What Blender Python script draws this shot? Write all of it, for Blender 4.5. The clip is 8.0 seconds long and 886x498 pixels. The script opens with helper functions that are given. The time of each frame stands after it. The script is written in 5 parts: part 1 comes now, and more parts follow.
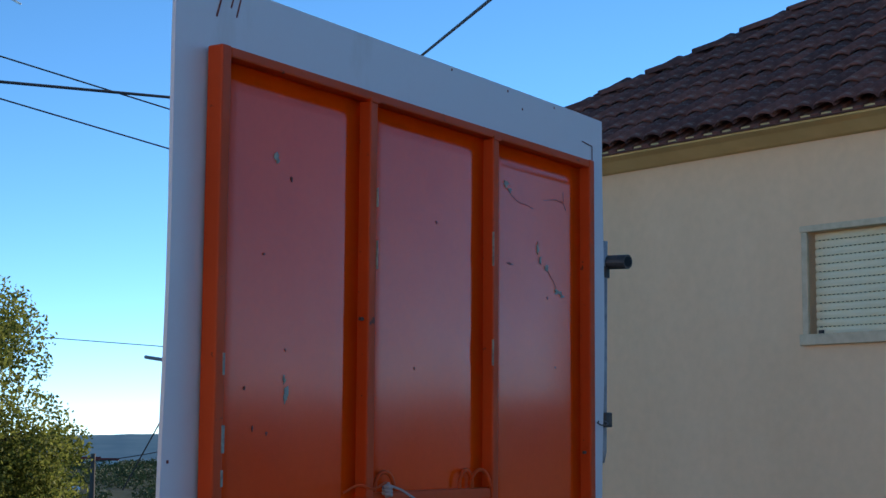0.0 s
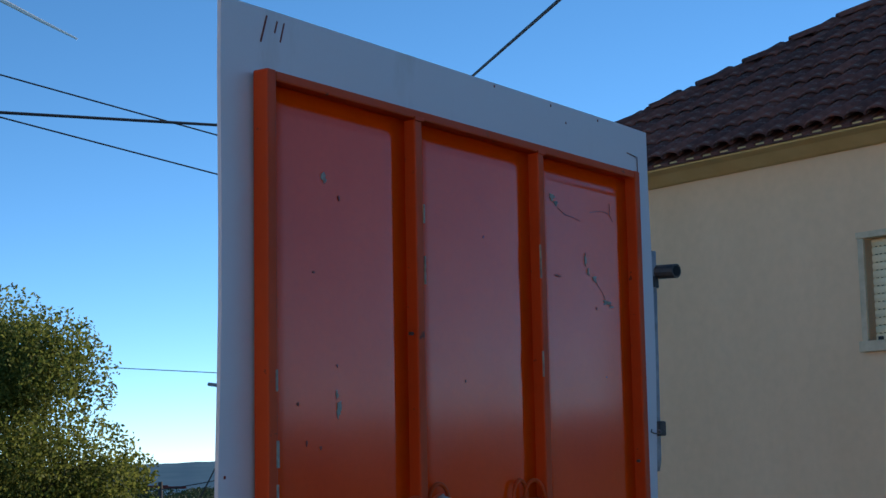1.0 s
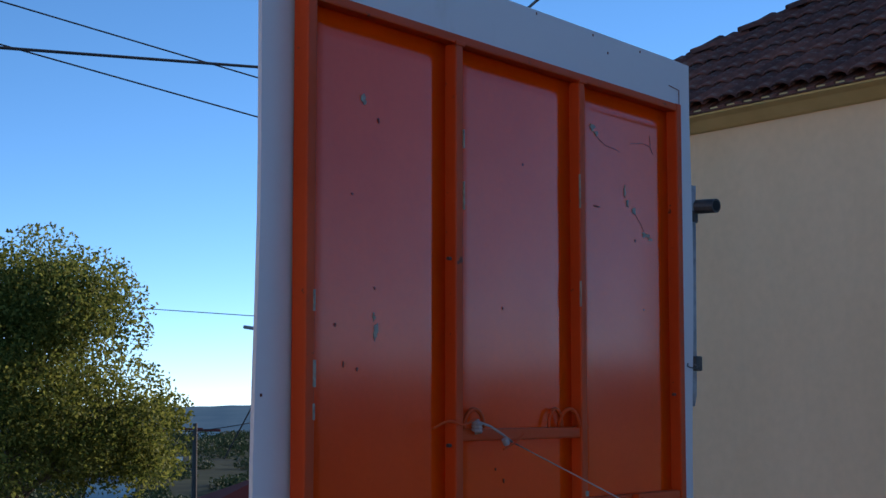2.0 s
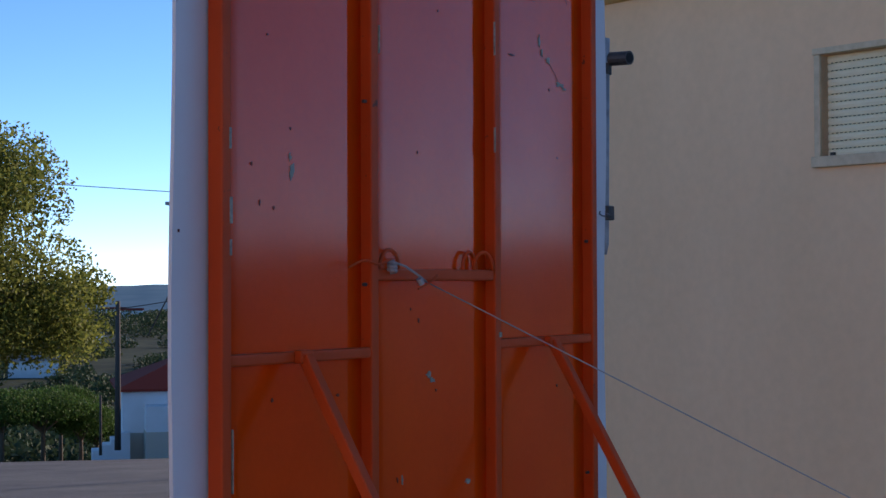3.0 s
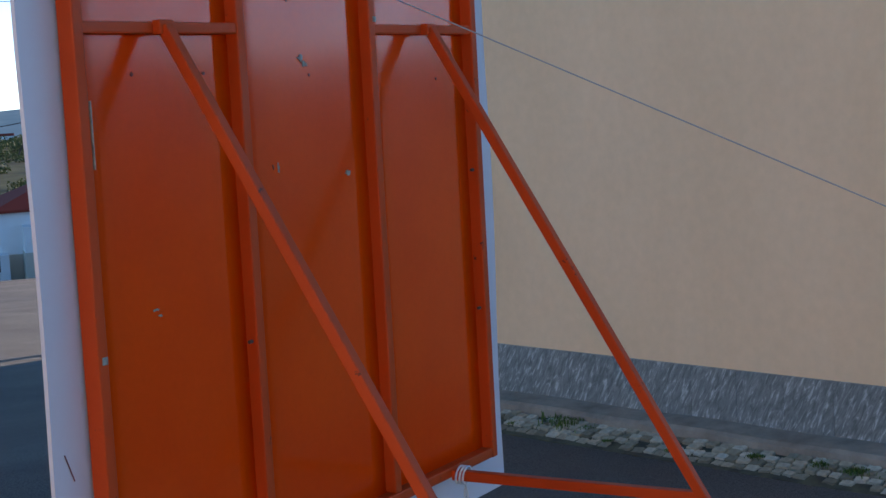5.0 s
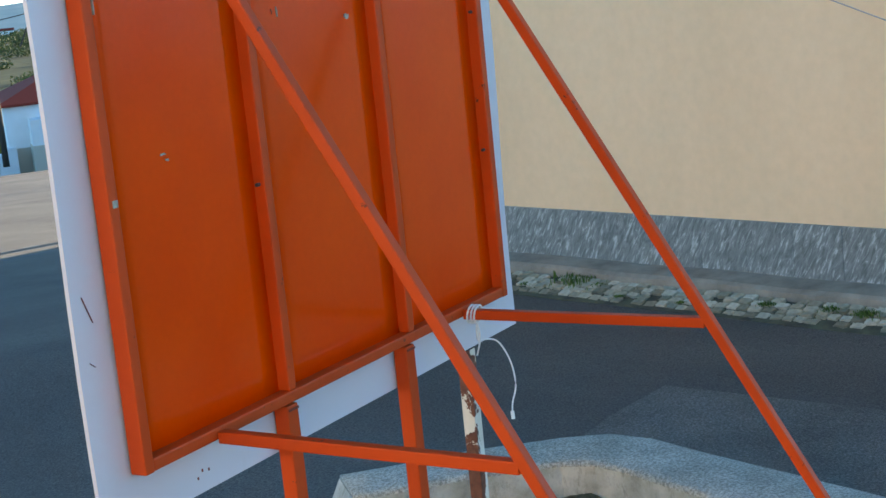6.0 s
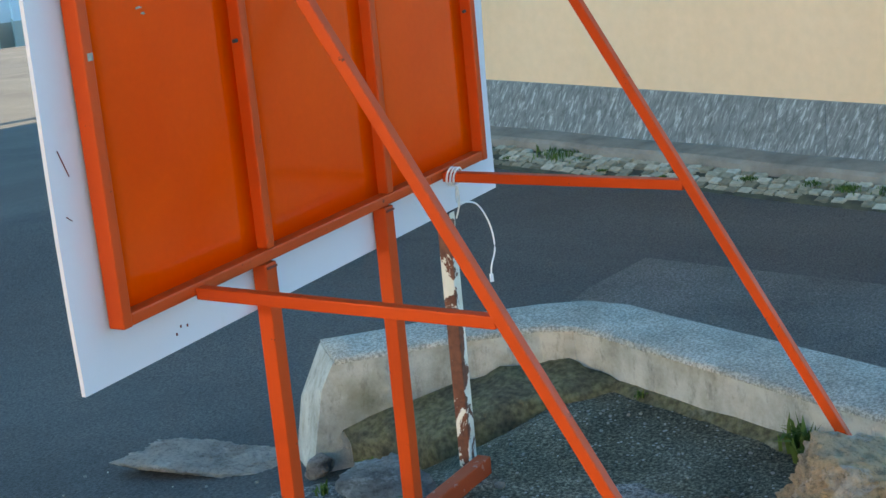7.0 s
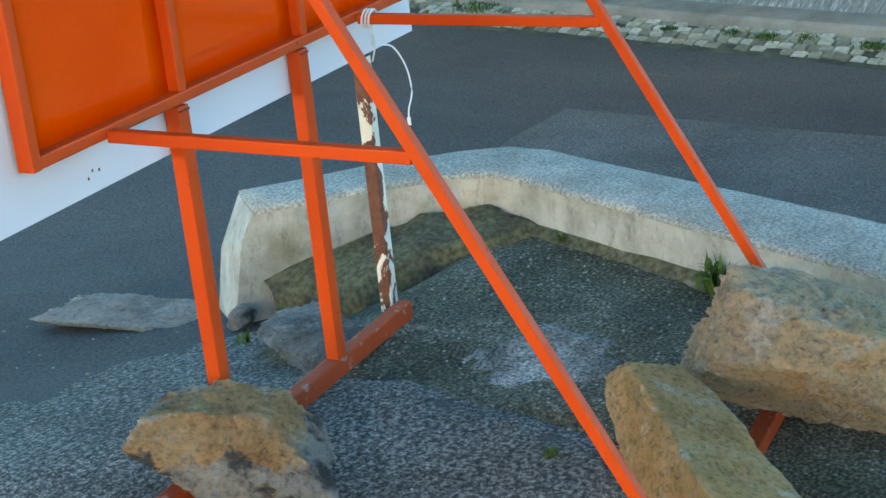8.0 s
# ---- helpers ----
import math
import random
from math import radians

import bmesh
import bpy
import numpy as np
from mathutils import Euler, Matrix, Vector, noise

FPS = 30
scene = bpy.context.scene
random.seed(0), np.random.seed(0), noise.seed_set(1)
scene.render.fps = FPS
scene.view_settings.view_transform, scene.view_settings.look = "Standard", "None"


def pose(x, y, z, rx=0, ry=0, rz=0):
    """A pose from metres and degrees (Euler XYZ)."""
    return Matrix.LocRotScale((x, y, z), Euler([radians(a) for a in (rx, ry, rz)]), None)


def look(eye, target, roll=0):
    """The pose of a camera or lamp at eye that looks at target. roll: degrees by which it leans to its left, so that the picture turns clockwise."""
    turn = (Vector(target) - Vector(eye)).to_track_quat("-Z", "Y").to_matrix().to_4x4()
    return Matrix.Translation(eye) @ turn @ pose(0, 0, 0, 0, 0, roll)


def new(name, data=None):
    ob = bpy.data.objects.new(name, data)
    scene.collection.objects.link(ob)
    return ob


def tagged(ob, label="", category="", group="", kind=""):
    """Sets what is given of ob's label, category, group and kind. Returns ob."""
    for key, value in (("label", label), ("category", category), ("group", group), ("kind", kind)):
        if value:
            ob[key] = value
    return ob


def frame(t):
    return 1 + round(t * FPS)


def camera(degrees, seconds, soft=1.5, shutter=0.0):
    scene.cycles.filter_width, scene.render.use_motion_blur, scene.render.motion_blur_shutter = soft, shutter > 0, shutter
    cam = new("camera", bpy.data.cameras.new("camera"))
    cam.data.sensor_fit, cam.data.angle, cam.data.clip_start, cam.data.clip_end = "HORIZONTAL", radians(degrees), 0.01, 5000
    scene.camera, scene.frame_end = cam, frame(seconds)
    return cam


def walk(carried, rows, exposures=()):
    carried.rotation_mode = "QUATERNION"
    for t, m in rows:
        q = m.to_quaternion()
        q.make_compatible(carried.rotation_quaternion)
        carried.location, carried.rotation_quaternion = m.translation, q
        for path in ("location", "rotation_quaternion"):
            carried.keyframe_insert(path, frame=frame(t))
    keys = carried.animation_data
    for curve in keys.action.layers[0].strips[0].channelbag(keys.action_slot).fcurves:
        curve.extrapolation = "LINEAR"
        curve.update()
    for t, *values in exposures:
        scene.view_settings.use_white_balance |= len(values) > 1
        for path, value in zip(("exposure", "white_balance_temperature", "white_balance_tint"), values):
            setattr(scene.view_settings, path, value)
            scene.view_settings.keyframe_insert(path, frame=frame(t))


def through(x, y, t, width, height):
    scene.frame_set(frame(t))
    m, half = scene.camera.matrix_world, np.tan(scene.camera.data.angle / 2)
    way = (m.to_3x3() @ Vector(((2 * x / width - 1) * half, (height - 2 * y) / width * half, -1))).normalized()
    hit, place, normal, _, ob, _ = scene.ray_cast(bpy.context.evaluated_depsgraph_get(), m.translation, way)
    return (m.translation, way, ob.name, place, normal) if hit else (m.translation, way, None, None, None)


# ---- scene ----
cam = camera(31.4, 8.0)
PATH = [
    (0, (-2.677, -1.891, 2.128), (-1.017, -0.801, 2.364), 0.4),
    (0.5, (-2.691, -1.9, 2.127), (-1.051, -0.798, 2.434), 0.9),
    (1, (-2.705, -1.94, 2.109), (-1.089, -0.79, 2.371), -1.1),
    (1.2, (-2.694, -1.919, 2.097), (-1.083, -0.766, 2.372), -1.2),
    (2.3, (-2.698, -1.938, 2.044), (-1.103, -0.744, 2.213), 0.4),
    (2.5, (-2.718, -1.955, 2.028), (-1.095, -0.797, 2.181), 0.1),
    (3, (-2.731, -1.974, 1.981), (-1.074, -0.856, 2.025), -0.2),
    (3.5, (-2.709, -1.979, 1.947), (-1.057, -0.852, 1.963), -0.5),
    (4, (-2.684, -1.965, 1.886), (-1.003, -0.88, 1.884), -1.0),
    (4.5, (-2.639, -1.921, 1.816), (-0.948, -0.861, 1.691), -1.4),
    (5, (-2.592, -1.881, 1.702), (-0.866, -0.892, 1.497), -3.1),
    (6.5, (-2.645, -1.921, 1.609), (-0.973, -0.91, 1.178), -5.9),
    (7, (-2.632, -1.92, 1.579), (-0.964, -0.942, 1.071), -5.4),
    (7.5, (-2.624, -1.927, 1.558), (-0.952, -1.007, 0.959), -4.9),
    (8, (-2.622, -1.928, 1.526), (-0.963, -1.044, 0.844), -5.8),
]
walk(cam, [(t, look(eye, target, roll)) for t, eye, target, roll in PATH],
     exposures=[(0, 1.22, 6950, 15), (1.0, 0.90, 6950, 14), (2.5, 1.0, 7000, 27), (4.0, 1.32, 7300, 30), (4.5, 1.45, 7400, 28), (5.0, 1.85, 7850, 24), (5.2, 2.0, 8100, 21), (6.3, 2.98, 9100, 10), (7.0, 3.1, 9400, 8), (8.0, 3.5, 10000, 4)])

# ---- world, sun, exposure ----
SUN_AZ, SUN_EL = -8.0, 14.0          # degrees: direction towards the sun, from +x turning to +y
world = bpy.data.worlds.new("world")
scene.world = world
world.use_nodes = True
wn = world.node_tree.nodes
wl = world.node_tree.links
sky = wn.new("ShaderNodeTexSky")
sky.sky_type = "NISHITA"
sky.sun_disc = False
sky.sun_elevation = radians(SUN_EL)
sky.sun_rotation = radians(90 - SUN_AZ)
sky.air_density = 0.42
sky.dust_density = 0.0
sky.ozone_density = 3.0
wn["Background"].inputs["Strength"].default_value = 0.12
deepen = wn.new("ShaderNodeHueSaturation")
deepen.inputs["Saturation"].default_value = 1.12
deepen.inputs["Hue"].default_value = 0.491
wl.new(sky.outputs[0], deepen.inputs["Color"])
wl.new(deepen.outputs[0], wn["Background"].inputs["Color"])
sun_data = bpy.data.lights.new("sun", "SUN")
sun_data.energy = 2.7
sun_data.angle = radians(0.5)
sun_data.color = (1.0, 0.93, 0.82)
sun = new("sun", sun_data)
sa, se = radians(SUN_AZ), radians(SUN_EL)
sun.matrix_world = look((60 * math.cos(sa) * math.cos(se), 60 * math.sin(sa) * math.cos(se), 60 * math.sin(se)), (0, 0, 0))


# ---- materials ----
def material(name, base, rough=0.6, metal=0.0, coat=0.0, spec=0.5):
    m = bpy.data.materials.new(name)
    m.use_nodes = True
    b = m.node_tree.nodes["Principled BSDF"]
    b.inputs["Base Color"].default_value = (*base, 1)
    b.inputs["Roughness"].default_value = rough
    b.inputs["Metallic"].default_value = metal
    b.inputs["Coat Weight"].default_value = coat
    b.inputs["Specular IOR Level"].default_value = spec
    return m


class Nodes:
    """Short hand for wiring a material's nodes."""

    def __init__(self, m):
        self.t = m.node_tree
        self.b = m.node_tree.nodes["Principled BSDF"]
        self.co = self.t.nodes.new("ShaderNodeTexCoord").outputs["Object"]
        move = self.t.nodes.new("ShaderNodeMapping")
        move.inputs["Location"].default_value = (3.71, 1.37, 8.93)
        self.link(self.co, move.inputs["Vector"])
        self.off = move.outputs[0]

    def link(self, a, b):
        self.t.links.new(a, b)

    def mapped(self, scale, co=None):
        n = self.t.nodes.new("ShaderNodeMapping")
        n.inputs["Scale"].default_value = scale
        self.link(co or self.off, n.inputs["Vector"])
        return n.outputs[0]

    def noise(self, scale, detail=4.0, rough=0.55, co=None, warp=0.0):
        n = self.t.nodes.new("ShaderNodeTexNoise")
        n.inputs["Scale"].default_value = scale
        n.inputs["Detail"].default_value = detail
        n.inputs["Roughness"].default_value = rough
        n.inputs["Distortion"].default_value = warp
        self.link(co or self.off, n.inputs["Vector"])
        return n.outputs["Fac"]

    def cells(self, scale, co=None, feature="F1"):
        n = self.t.nodes.new("ShaderNodeTexVoronoi")
        n.feature = feature
        n.inputs["Scale"].default_value = scale
        self.link(co or self.off, n.inputs["Vector"])
        return n.outputs["Distance"]

    def ramp(self, fac, *stops):
        n = self.t.nodes.new("ShaderNodeValToRGB")
        e = n.color_ramp.elements
        while len(e) < len(stops):
            e.new(0.5)
        for el, (p, c) in zip(e, stops):
            el.position = p
            el.color = (*c, 1) if isinstance(c, tuple) else (c, c, c, 1)
        self.link(fac, n.inputs["Fac"])
        return n.outputs["Color"]

    def mix(self, fac, a, b, how="MIX"):
        n = self.t.nodes.new("ShaderNodeMix")
        n.data_type = "RGBA"
        n.blend_type = how
        for sock, v in ((n.inputs[0], fac), (n.inputs[6], a), (n.inputs[7], b)):
            if isinstance(v, tuple):
                sock.default_value = (*v, 1)
            elif isinstance(v, float):
                sock.default_value = v
            else:
                self.link(v, sock)
        return n.outputs[2]

    def base(self, v):
        self.link(v, self.b.inputs["Base Color"])

    def rough(self, v):
        self.link(v, self.b.inputs["Roughness"])

    def bump(self, h, strength=0.3, dist=0.01, coat=False):
        n = self.t.nodes.new("ShaderNodeBump")
        n.inputs["Strength"].default_value = strength
        n.inputs["Distance"].default_value = dist
        self.link(h, n.inputs["Height"])
        self.link(n.outputs[0], self.b.inputs["Normal"])
        if coat:
            self.link(n.outputs[0], self.b.inputs["Coat Normal"])

    def random(self):
        return self.t.nodes.new("ShaderNodeObjectInfo").outputs["Random"]

    def island(self):
        return self.t.nodes.new("ShaderNodeNewGeometry").outputs["Random Per Island"]


def paint_red(name, rough, chips, coat=0.21, tint=((0.83, 0.046, 0.001), (0.92, 0.062, 0.001)), chip=(0.16, 0.035, 0.02), wear=0.70):
    """Glossy orange-red enamel with grime and a few chips."""
    m = material(name, (0.5, 0.06, 0.01), rough, coat=coat, spec=0.15)
    m.node_tree.nodes["Principled BSDF"].inputs["Coat Roughness"].default_value = rough * 0.6
    n = Nodes(m)
    tone = n.ramp(n.noise(3.0, 5), (0.3, tint[0]), (0.7, tint[1]))
    fine = n.ramp(n.noise(60, 3), (0.3, 0.96), (0.7, 1.0))
    col = n.mix(1.0, tone, fine, "MULTIPLY")
    spots = n.ramp(n.noise(chips, 6, 0.7), (wear, 0.0), (wear + 0.02, 1.0))
    n.base(n.mix(spots, col, chip))
    n.rough(n.ramp(n.noise(9, 4), (0.3, rough * 0.85), (0.75, rough * 1.25)))
    n.bump(n.noise(2.2, 3), 0.12, 0.02)
    return m


red_sheet = paint_red("red_sheet_paint", 0.17, 7.0, 0.30, ((0.85, 0.053, 0.001), (0.93, 0.069, 0.001)), wear=0.76)
red_tube = paint_red("red_tube_paint", 0.50, 26.0, 0.05, ((0.56, 0.055, 0.008), (0.66, 0.070, 0.011)), wear=0.66)
red_worn = paint_red("red_worn_paint", 0.6, 22.0, 0.05, ((0.36, 0.045, 0.014), (0.46, 0.07, 0.022)), (0.46, 0.19, 0.15), 0.60)

chip_grey = material("bare_grey_primer", (0.30, 0.29, 0.24), 0.6)
nn = Nodes(chip_grey)
nn.base(nn.ramp(nn.noise(90, 4), (0.35, (0.22, 0.19, 0.15)), (0.65, (0.36, 0.35, 0.28))))
scratch_dent_shade = material("rust_scratch_dent_shade", (0.20, 0.028, 0.012), 0.7)

white_board = material("white_board_plastic", (0.60, 0.59, 0.62), 0.45)
nn = Nodes(white_board)
stain = nn.ramp(nn.noise(5, 6, 0.6, nn.mapped((1, 1, 0.25))), (0.60, 0.0), (0.80, 1.0))
nn.base(nn.mix(stain, (0.62, 0.60, 0.62), (0.48, 0.43, 0.39)))

galvanised = material("galvanised_steel", (0.42, 0.43, 0.44), 0.6, 0.15)
nn = Nodes(galvanised)
nn.base(nn.ramp(nn.noise(25, 5), (0.3, (0.20, 0.20, 0.21)), (0.7, (0.40, 0.40, 0.41))))
dark_pipe = material("dark_steel", (0.05, 0.045, 0.045), 0.55, 0.3)
nn = Nodes(dark_pipe)
nn.base(nn.ramp(nn.noise(30, 4), (0.3, (0.035, 0.03, 0.03)), (0.7, (0.09, 0.07, 0.06))))
# near-black colour standing in for the shade inside holes and slots
hole_shade = material("hole_shade_dark", (0.01, 0.01, 0.01), 0.9)
wire_mat = material("steel_wire", (0.34, 0.30, 0.30), 0.6, 0.1)
cord_white = material("white_cord", (0.72, 0.72, 0.70), 0.8)
cable_black = material("black_cable", (0.02, 0.022, 0.025), 0.6)

post_white = material("white_flaking_post_paint", (0.7, 0.68, 0.6), 0.6)
nn = Nodes(post_white)
sep = nn.t.nodes.new("ShaderNodeSeparateXYZ")
nn.link(nn.co, sep.inputs[0])
tilt = nn.t.nodes.new("ShaderNodeMath")
tilt.operation = "MULTIPLY_ADD"
nn.link(sep.outputs["X"], tilt.inputs[0])
tilt.inputs[1].default_value = -3.5
nn.link(nn.noise(9.0, 6, 0.62, nn.mapped((1.0, 1.0, 0.8)), 0.6), tilt.inputs[2])
peel = nn.ramp(tilt.outputs[0], (0.50, 0.0), (0.515, 1.0))
rust = nn.ramp(nn.noise(40, 5), (0.3, (0.09, 0.022, 0.010)), (0.7, (0.20, 0.065, 0.03)))
cream = nn.ramp(nn.noise(12, 4), (0.3, (0.62, 0.56, 0.44)), (0.7, (0.78, 0.74, 0.63)))
nn.base(nn.mix(peel, cream, rust))
nn.bump(peel, 0.4, -0.003)

asphalt = material("asphalt", (0.05, 0.05, 0.05), 0.85, spec=0.3)
nn = Nodes(asphalt)
big = nn.ramp(nn.noise(0.35, 6, 0.6, None, 0.5), (0.35, (0.060, 0.058, 0.054)), (0.65, (0.110, 0.104, 0.094)))
grit = nn.ramp(nn.noise(90, 4, 0.75), (0.38, 0.5), (0.64, 1.6))
chipstone = nn.ramp(nn.cells(34), (0.03, 1.0), (0.09, 0.0))
speck = nn.ramp(nn.noise(5, 4), (0.45, 0.0), (0.75, 1.0))
col = nn.mix(1.0, big, grit, "MULTIPLY")
lightstone = nn.mix(1.0, chipstone, speck, "MULTIPLY")
nn.base(nn.mix(lightstone, col, (0.20, 0.20, 0.19)))
nn.bump(nn.noise(70, 3, 0.7), 0.7, 0.012)

pale_grit = material("pale_cement_grit", (0.3, 0.29, 0.27), 0.95, spec=0.2)
nn = Nodes(pale_grit)
col = nn.ramp(nn.noise(6, 7, 0.7), (0.36, (0.13, 0.12, 0.10)), (0.52, (0.27, 0.25, 0.22)), (0.66, (0.48, 0.45, 0.40)))
nn.base(nn.mix(1.0, col, nn.ramp(nn.noise(100, 4, 0.85), (0.40, 0.25), (0.60, 1.6)), "MULTIPLY"))
nn.bump(nn.noise(60, 5, 0.75), 0.9, 0.012)

asphalt_old = material("worn_gravelly_asphalt", (0.07, 0.07, 0.07), 0.9, spec=0.3)
nn = Nodes(asphalt_old)
big = nn.ramp(nn.noise(1.6, 6, 0.62), (0.32, (0.115, 0.108, 0.096)), (0.68, (0.27, 0.255, 0.225)))
grit = nn.ramp(nn.noise(72, 6, 0.9), (0.41, 0.16), (0.51, 0.75), (0.60, 3.0))
stones = nn.ramp(nn.cells(52), (0.16, 1.0), (0.26, 0.0))
where = nn.ramp(nn.noise(7, 5), (0.42, 0.0), (0.66, 1.0))
col = nn.mix(1.0, big, grit, "MULTIPLY")
nn.base(nn.mix(nn.mix(1.0, stones, where, "MULTIPLY"), col, (0.46, 0.44, 0.41)))
nn.bump(nn.noise(95, 4, 0.8), 1.0, 0.02)

asphalt_repair = material("lighter_asphalt_repair", (0.1, 0.1, 0.09), 0.88, spec=0.3)
nn = Nodes(asphalt_repair)
big = nn.ramp(nn.noise(1.1, 6, 0.62), (0.32, (0.110, 0.105, 0.095)), (0.68, (0.190, 0.180, 0.162)))
grit = nn.ramp(nn.noise(85, 5, 0.8), (0.40, 0.5), (0.52, 0.95), (0.62, 1.7))
nn.base(nn.mix(1.0, big, grit, "MULTIPLY"))
nn.bump(nn.noise(85, 4, 0.8), 0.8, 0.012)

soil = material("planter_grit_floor", (0.08, 0.08, 0.07), 0.95, spec=0.2)
nn = Nodes(soil)
big = nn.ramp(nn.noise(2.4, 6, 0.6, None, 0.4), (0.34, (0.10, 0.094, 0.062)), (0.52, (0.18, 0.168, 0.115)), (0.72, (0.36, 0.34, 0.26)))
grit = nn.ramp(nn.noise(100, 4, 0.8), (0.40, 0.35), (0.52, 0.9), (0.62, 2.1))
stones = nn.ramp(nn.cells(44), (0.15, 1.0), (0.22, 0.0))
where = nn.ramp(nn.noise(9, 5), (0.46, 0.0), (0.56, 1.0))
moss = nn.ramp(nn.noise(3.1, 5), (0.60, 0.0), (0.75, 0.7))
col = nn.mix(moss, nn.mix(1.0, big, grit, "MULTIPLY"), (0.045, 0.052, 0.022))
nn.base(nn.mix(nn.mix(1.0, stones, where, "MULTIPLY"), col, (0.58, 0.56, 0.50)))
nn.bump(nn.noise(100, 4, 0.8), 1.0, 0.018)

fields = material("valley_fields", (0.05, 0.07, 0.03), 0.95, spec=0.1)
nn = Nodes(fields)
strips = nn.noise(1.0, 3, 0.5, nn.mapped((0.010, 0.022, 0.02)), 0.8)
col = nn.ramp(strips, (0.34, (0.012, 0.024, 0.012)), (0.46, (0.026, 0.042, 0.018)), (0.55, (0.018, 0.034, 0.014)), (0.64, (0.042, 0.054, 0.024)))
bush = nn.ramp(nn.noise(0.10, 7, 0.7), (0.47, 0.0), (0.60, 1.0))
nn.base(nn.mix(bush, col, (0.012, 0.024, 0.012)))

# blue of the distance haze painted into the base colour
hazed_hill_mat = material("haze_tinted_hill", (0.085, 0.125, 0.155), 1.0, spec=0.0)
nn = Nodes(hazed_hill_mat)
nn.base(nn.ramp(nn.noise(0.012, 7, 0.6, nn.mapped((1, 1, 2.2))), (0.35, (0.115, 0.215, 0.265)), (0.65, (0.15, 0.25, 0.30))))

concrete = material("weathered_whitewashed_concrete", (0.4, 0.4, 0.38), 0.85, spec=0.3)
nn = Nodes(concrete)
wash = nn.ramp(nn.noise(5.5, 7, 0.68), (0.25, (0.17, 0.16, 0.115)), (0.42, (0.36, 0.345, 0.28)), (0.62, (0.54, 0.525, 0.45)))
dirt = nn.ramp(nn.noise(26, 7, 0.75, nn.mapped((1, 1, 0.45))), (0.30, 0.55), (0.47, 1.0))
col = nn.mix(1.0, wash, dirt, "MULTIPLY")
algae = nn.ramp(nn.noise(2.6, 5, 0.6), (0.56, 0.0), (0.72, 0.6))
nn.base(nn.mix(algae, col, (0.16, 0.16, 0.085)))
nn.bump(nn.noise(45, 6, 0.7), 0.55, 0.012)

concrete_top = material("grey_rough_coping_concrete", (0.36, 0.38, 0.39), 0.9, spec=0.3)
nn = Nodes(concrete_top)
col = nn.ramp(nn.noise(4.5, 7, 0.65), (0.36, (0.36, 0.35, 0.29)), (0.66, (0.56, 0.53, 0.45)))
spk = nn.ramp(nn.noise(110, 4, 0.8), (0.40, 0.5), (0.60, 1.2))
nn.base(nn.mix(1.0, col, spk, "MULTIPLY"))
nn.bump(nn.noise(75, 5, 0.75), 0.7, 0.012)

moss_conc = material("mossy_damp_concrete", (0.09, 0.09, 0.05), 0.9, spec=0.25)
nn = Nodes(moss_conc)
col = nn.ramp(nn.noise(6, 7, 0.66), (0.34, (0.085, 0.078, 0.050)), (0.47, (0.15, 0.135, 0.075)), (0.56, (0.165, 0.148, 0.072)), (0.70, (0.27, 0.25, 0.19)))
nn.base(nn.mix(1.0, col, nn.ramp(nn.noise(50, 4), (0.35, 0.55), (0.65, 1.3)), "MULTIPLY"))
nn.bump(nn.noise(30, 7, 0.72), 0.8, 0.02)


def rock_mat(name, low, mid, high, pale, under=None, grain=None):
    m = material(name, mid, 0.9, spec=0.25)
    n = Nodes(m)
    c = n.ramp(n.noise(5.5, 7, 0.66, None, 0.8), (0.32, low), (0.5, mid), (0.66, high))
    lich = n.ramp(n.noise(11, 7, 0.7), (0.55, 0.0), (0.64, 0.85))
    c = n.mix(lich, c, pale)
    if under:
        sep = n.t.nodes.new("ShaderNodeSeparateXYZ")
        n.link(n.co, sep.inputs[0])
        add = n.t.nodes.new("ShaderNodeMath")
        add.operation = "MULTIPLY_ADD"
        n.link(n.noise(7, 6, 0.65), add.inputs[0])
        add.inputs[1].default_value = 0.30
        n.link(sep.outputs["Z"], add.inputs[2])
        grey = n.ramp(n.noise(9, 6, 0.6), (0.42, under), (0.50, (0.46, 0.42, 0.36)), (0.62, (0.60, 0.55, 0.47)))
        c = n.mix(n.ramp(add.outputs[0], (0.185, 0.0), (0.20, 1.0)), grey, c)
    pits = n.ramp(n.noise(60, 6, 0.75), (0.34, 0.50), (0.48, 1.0), (0.66, 1.2))
    n.base(n.mix(1.0, c, pits, "MULTIPLY"))
    n.bump(n.noise(24, 10, 0.82, n.mapped(grain) if grain else None), 1.0, 0.07)
    return m


rock_brown = rock_mat("rust_brown_limestone", (0.56, 0.29, 0.13), (0.72, 0.41, 0.19), (0.74, 0.52, 0.31), (0.74, 0.63, 0.50), (0.13, 0.12, 0.11))
rock_yellow = rock_mat("ochre_limestone", (0.62, 0.34, 0.12), (0.78, 0.45, 0.19), (0.82, 0.52, 0.26), (0.78, 0.65, 0.44), None, (0.3, 1.3, 1.3))
rock_pale = rock_mat("grey_ochre_limestone", (0.56, 0.47, 0.34), (0.72, 0.54, 0.34), (0.76, 0.48, 0.24), (0.80, 0.70, 0.58))
rock_slab = rock_mat("pale_slab_stone", (0.40, 0.37, 0.32), (0.56, 0.53, 0.46), (0.66, 0.62, 0.54), (0.74, 0.70, 0.62))
rock_grey = rock_mat("grey_stone", (0.20, 0.19, 0.17), (0.36, 0.35, 0.31), (0.46, 0.44, 0.39), (0.62, 0.60, 0.55))

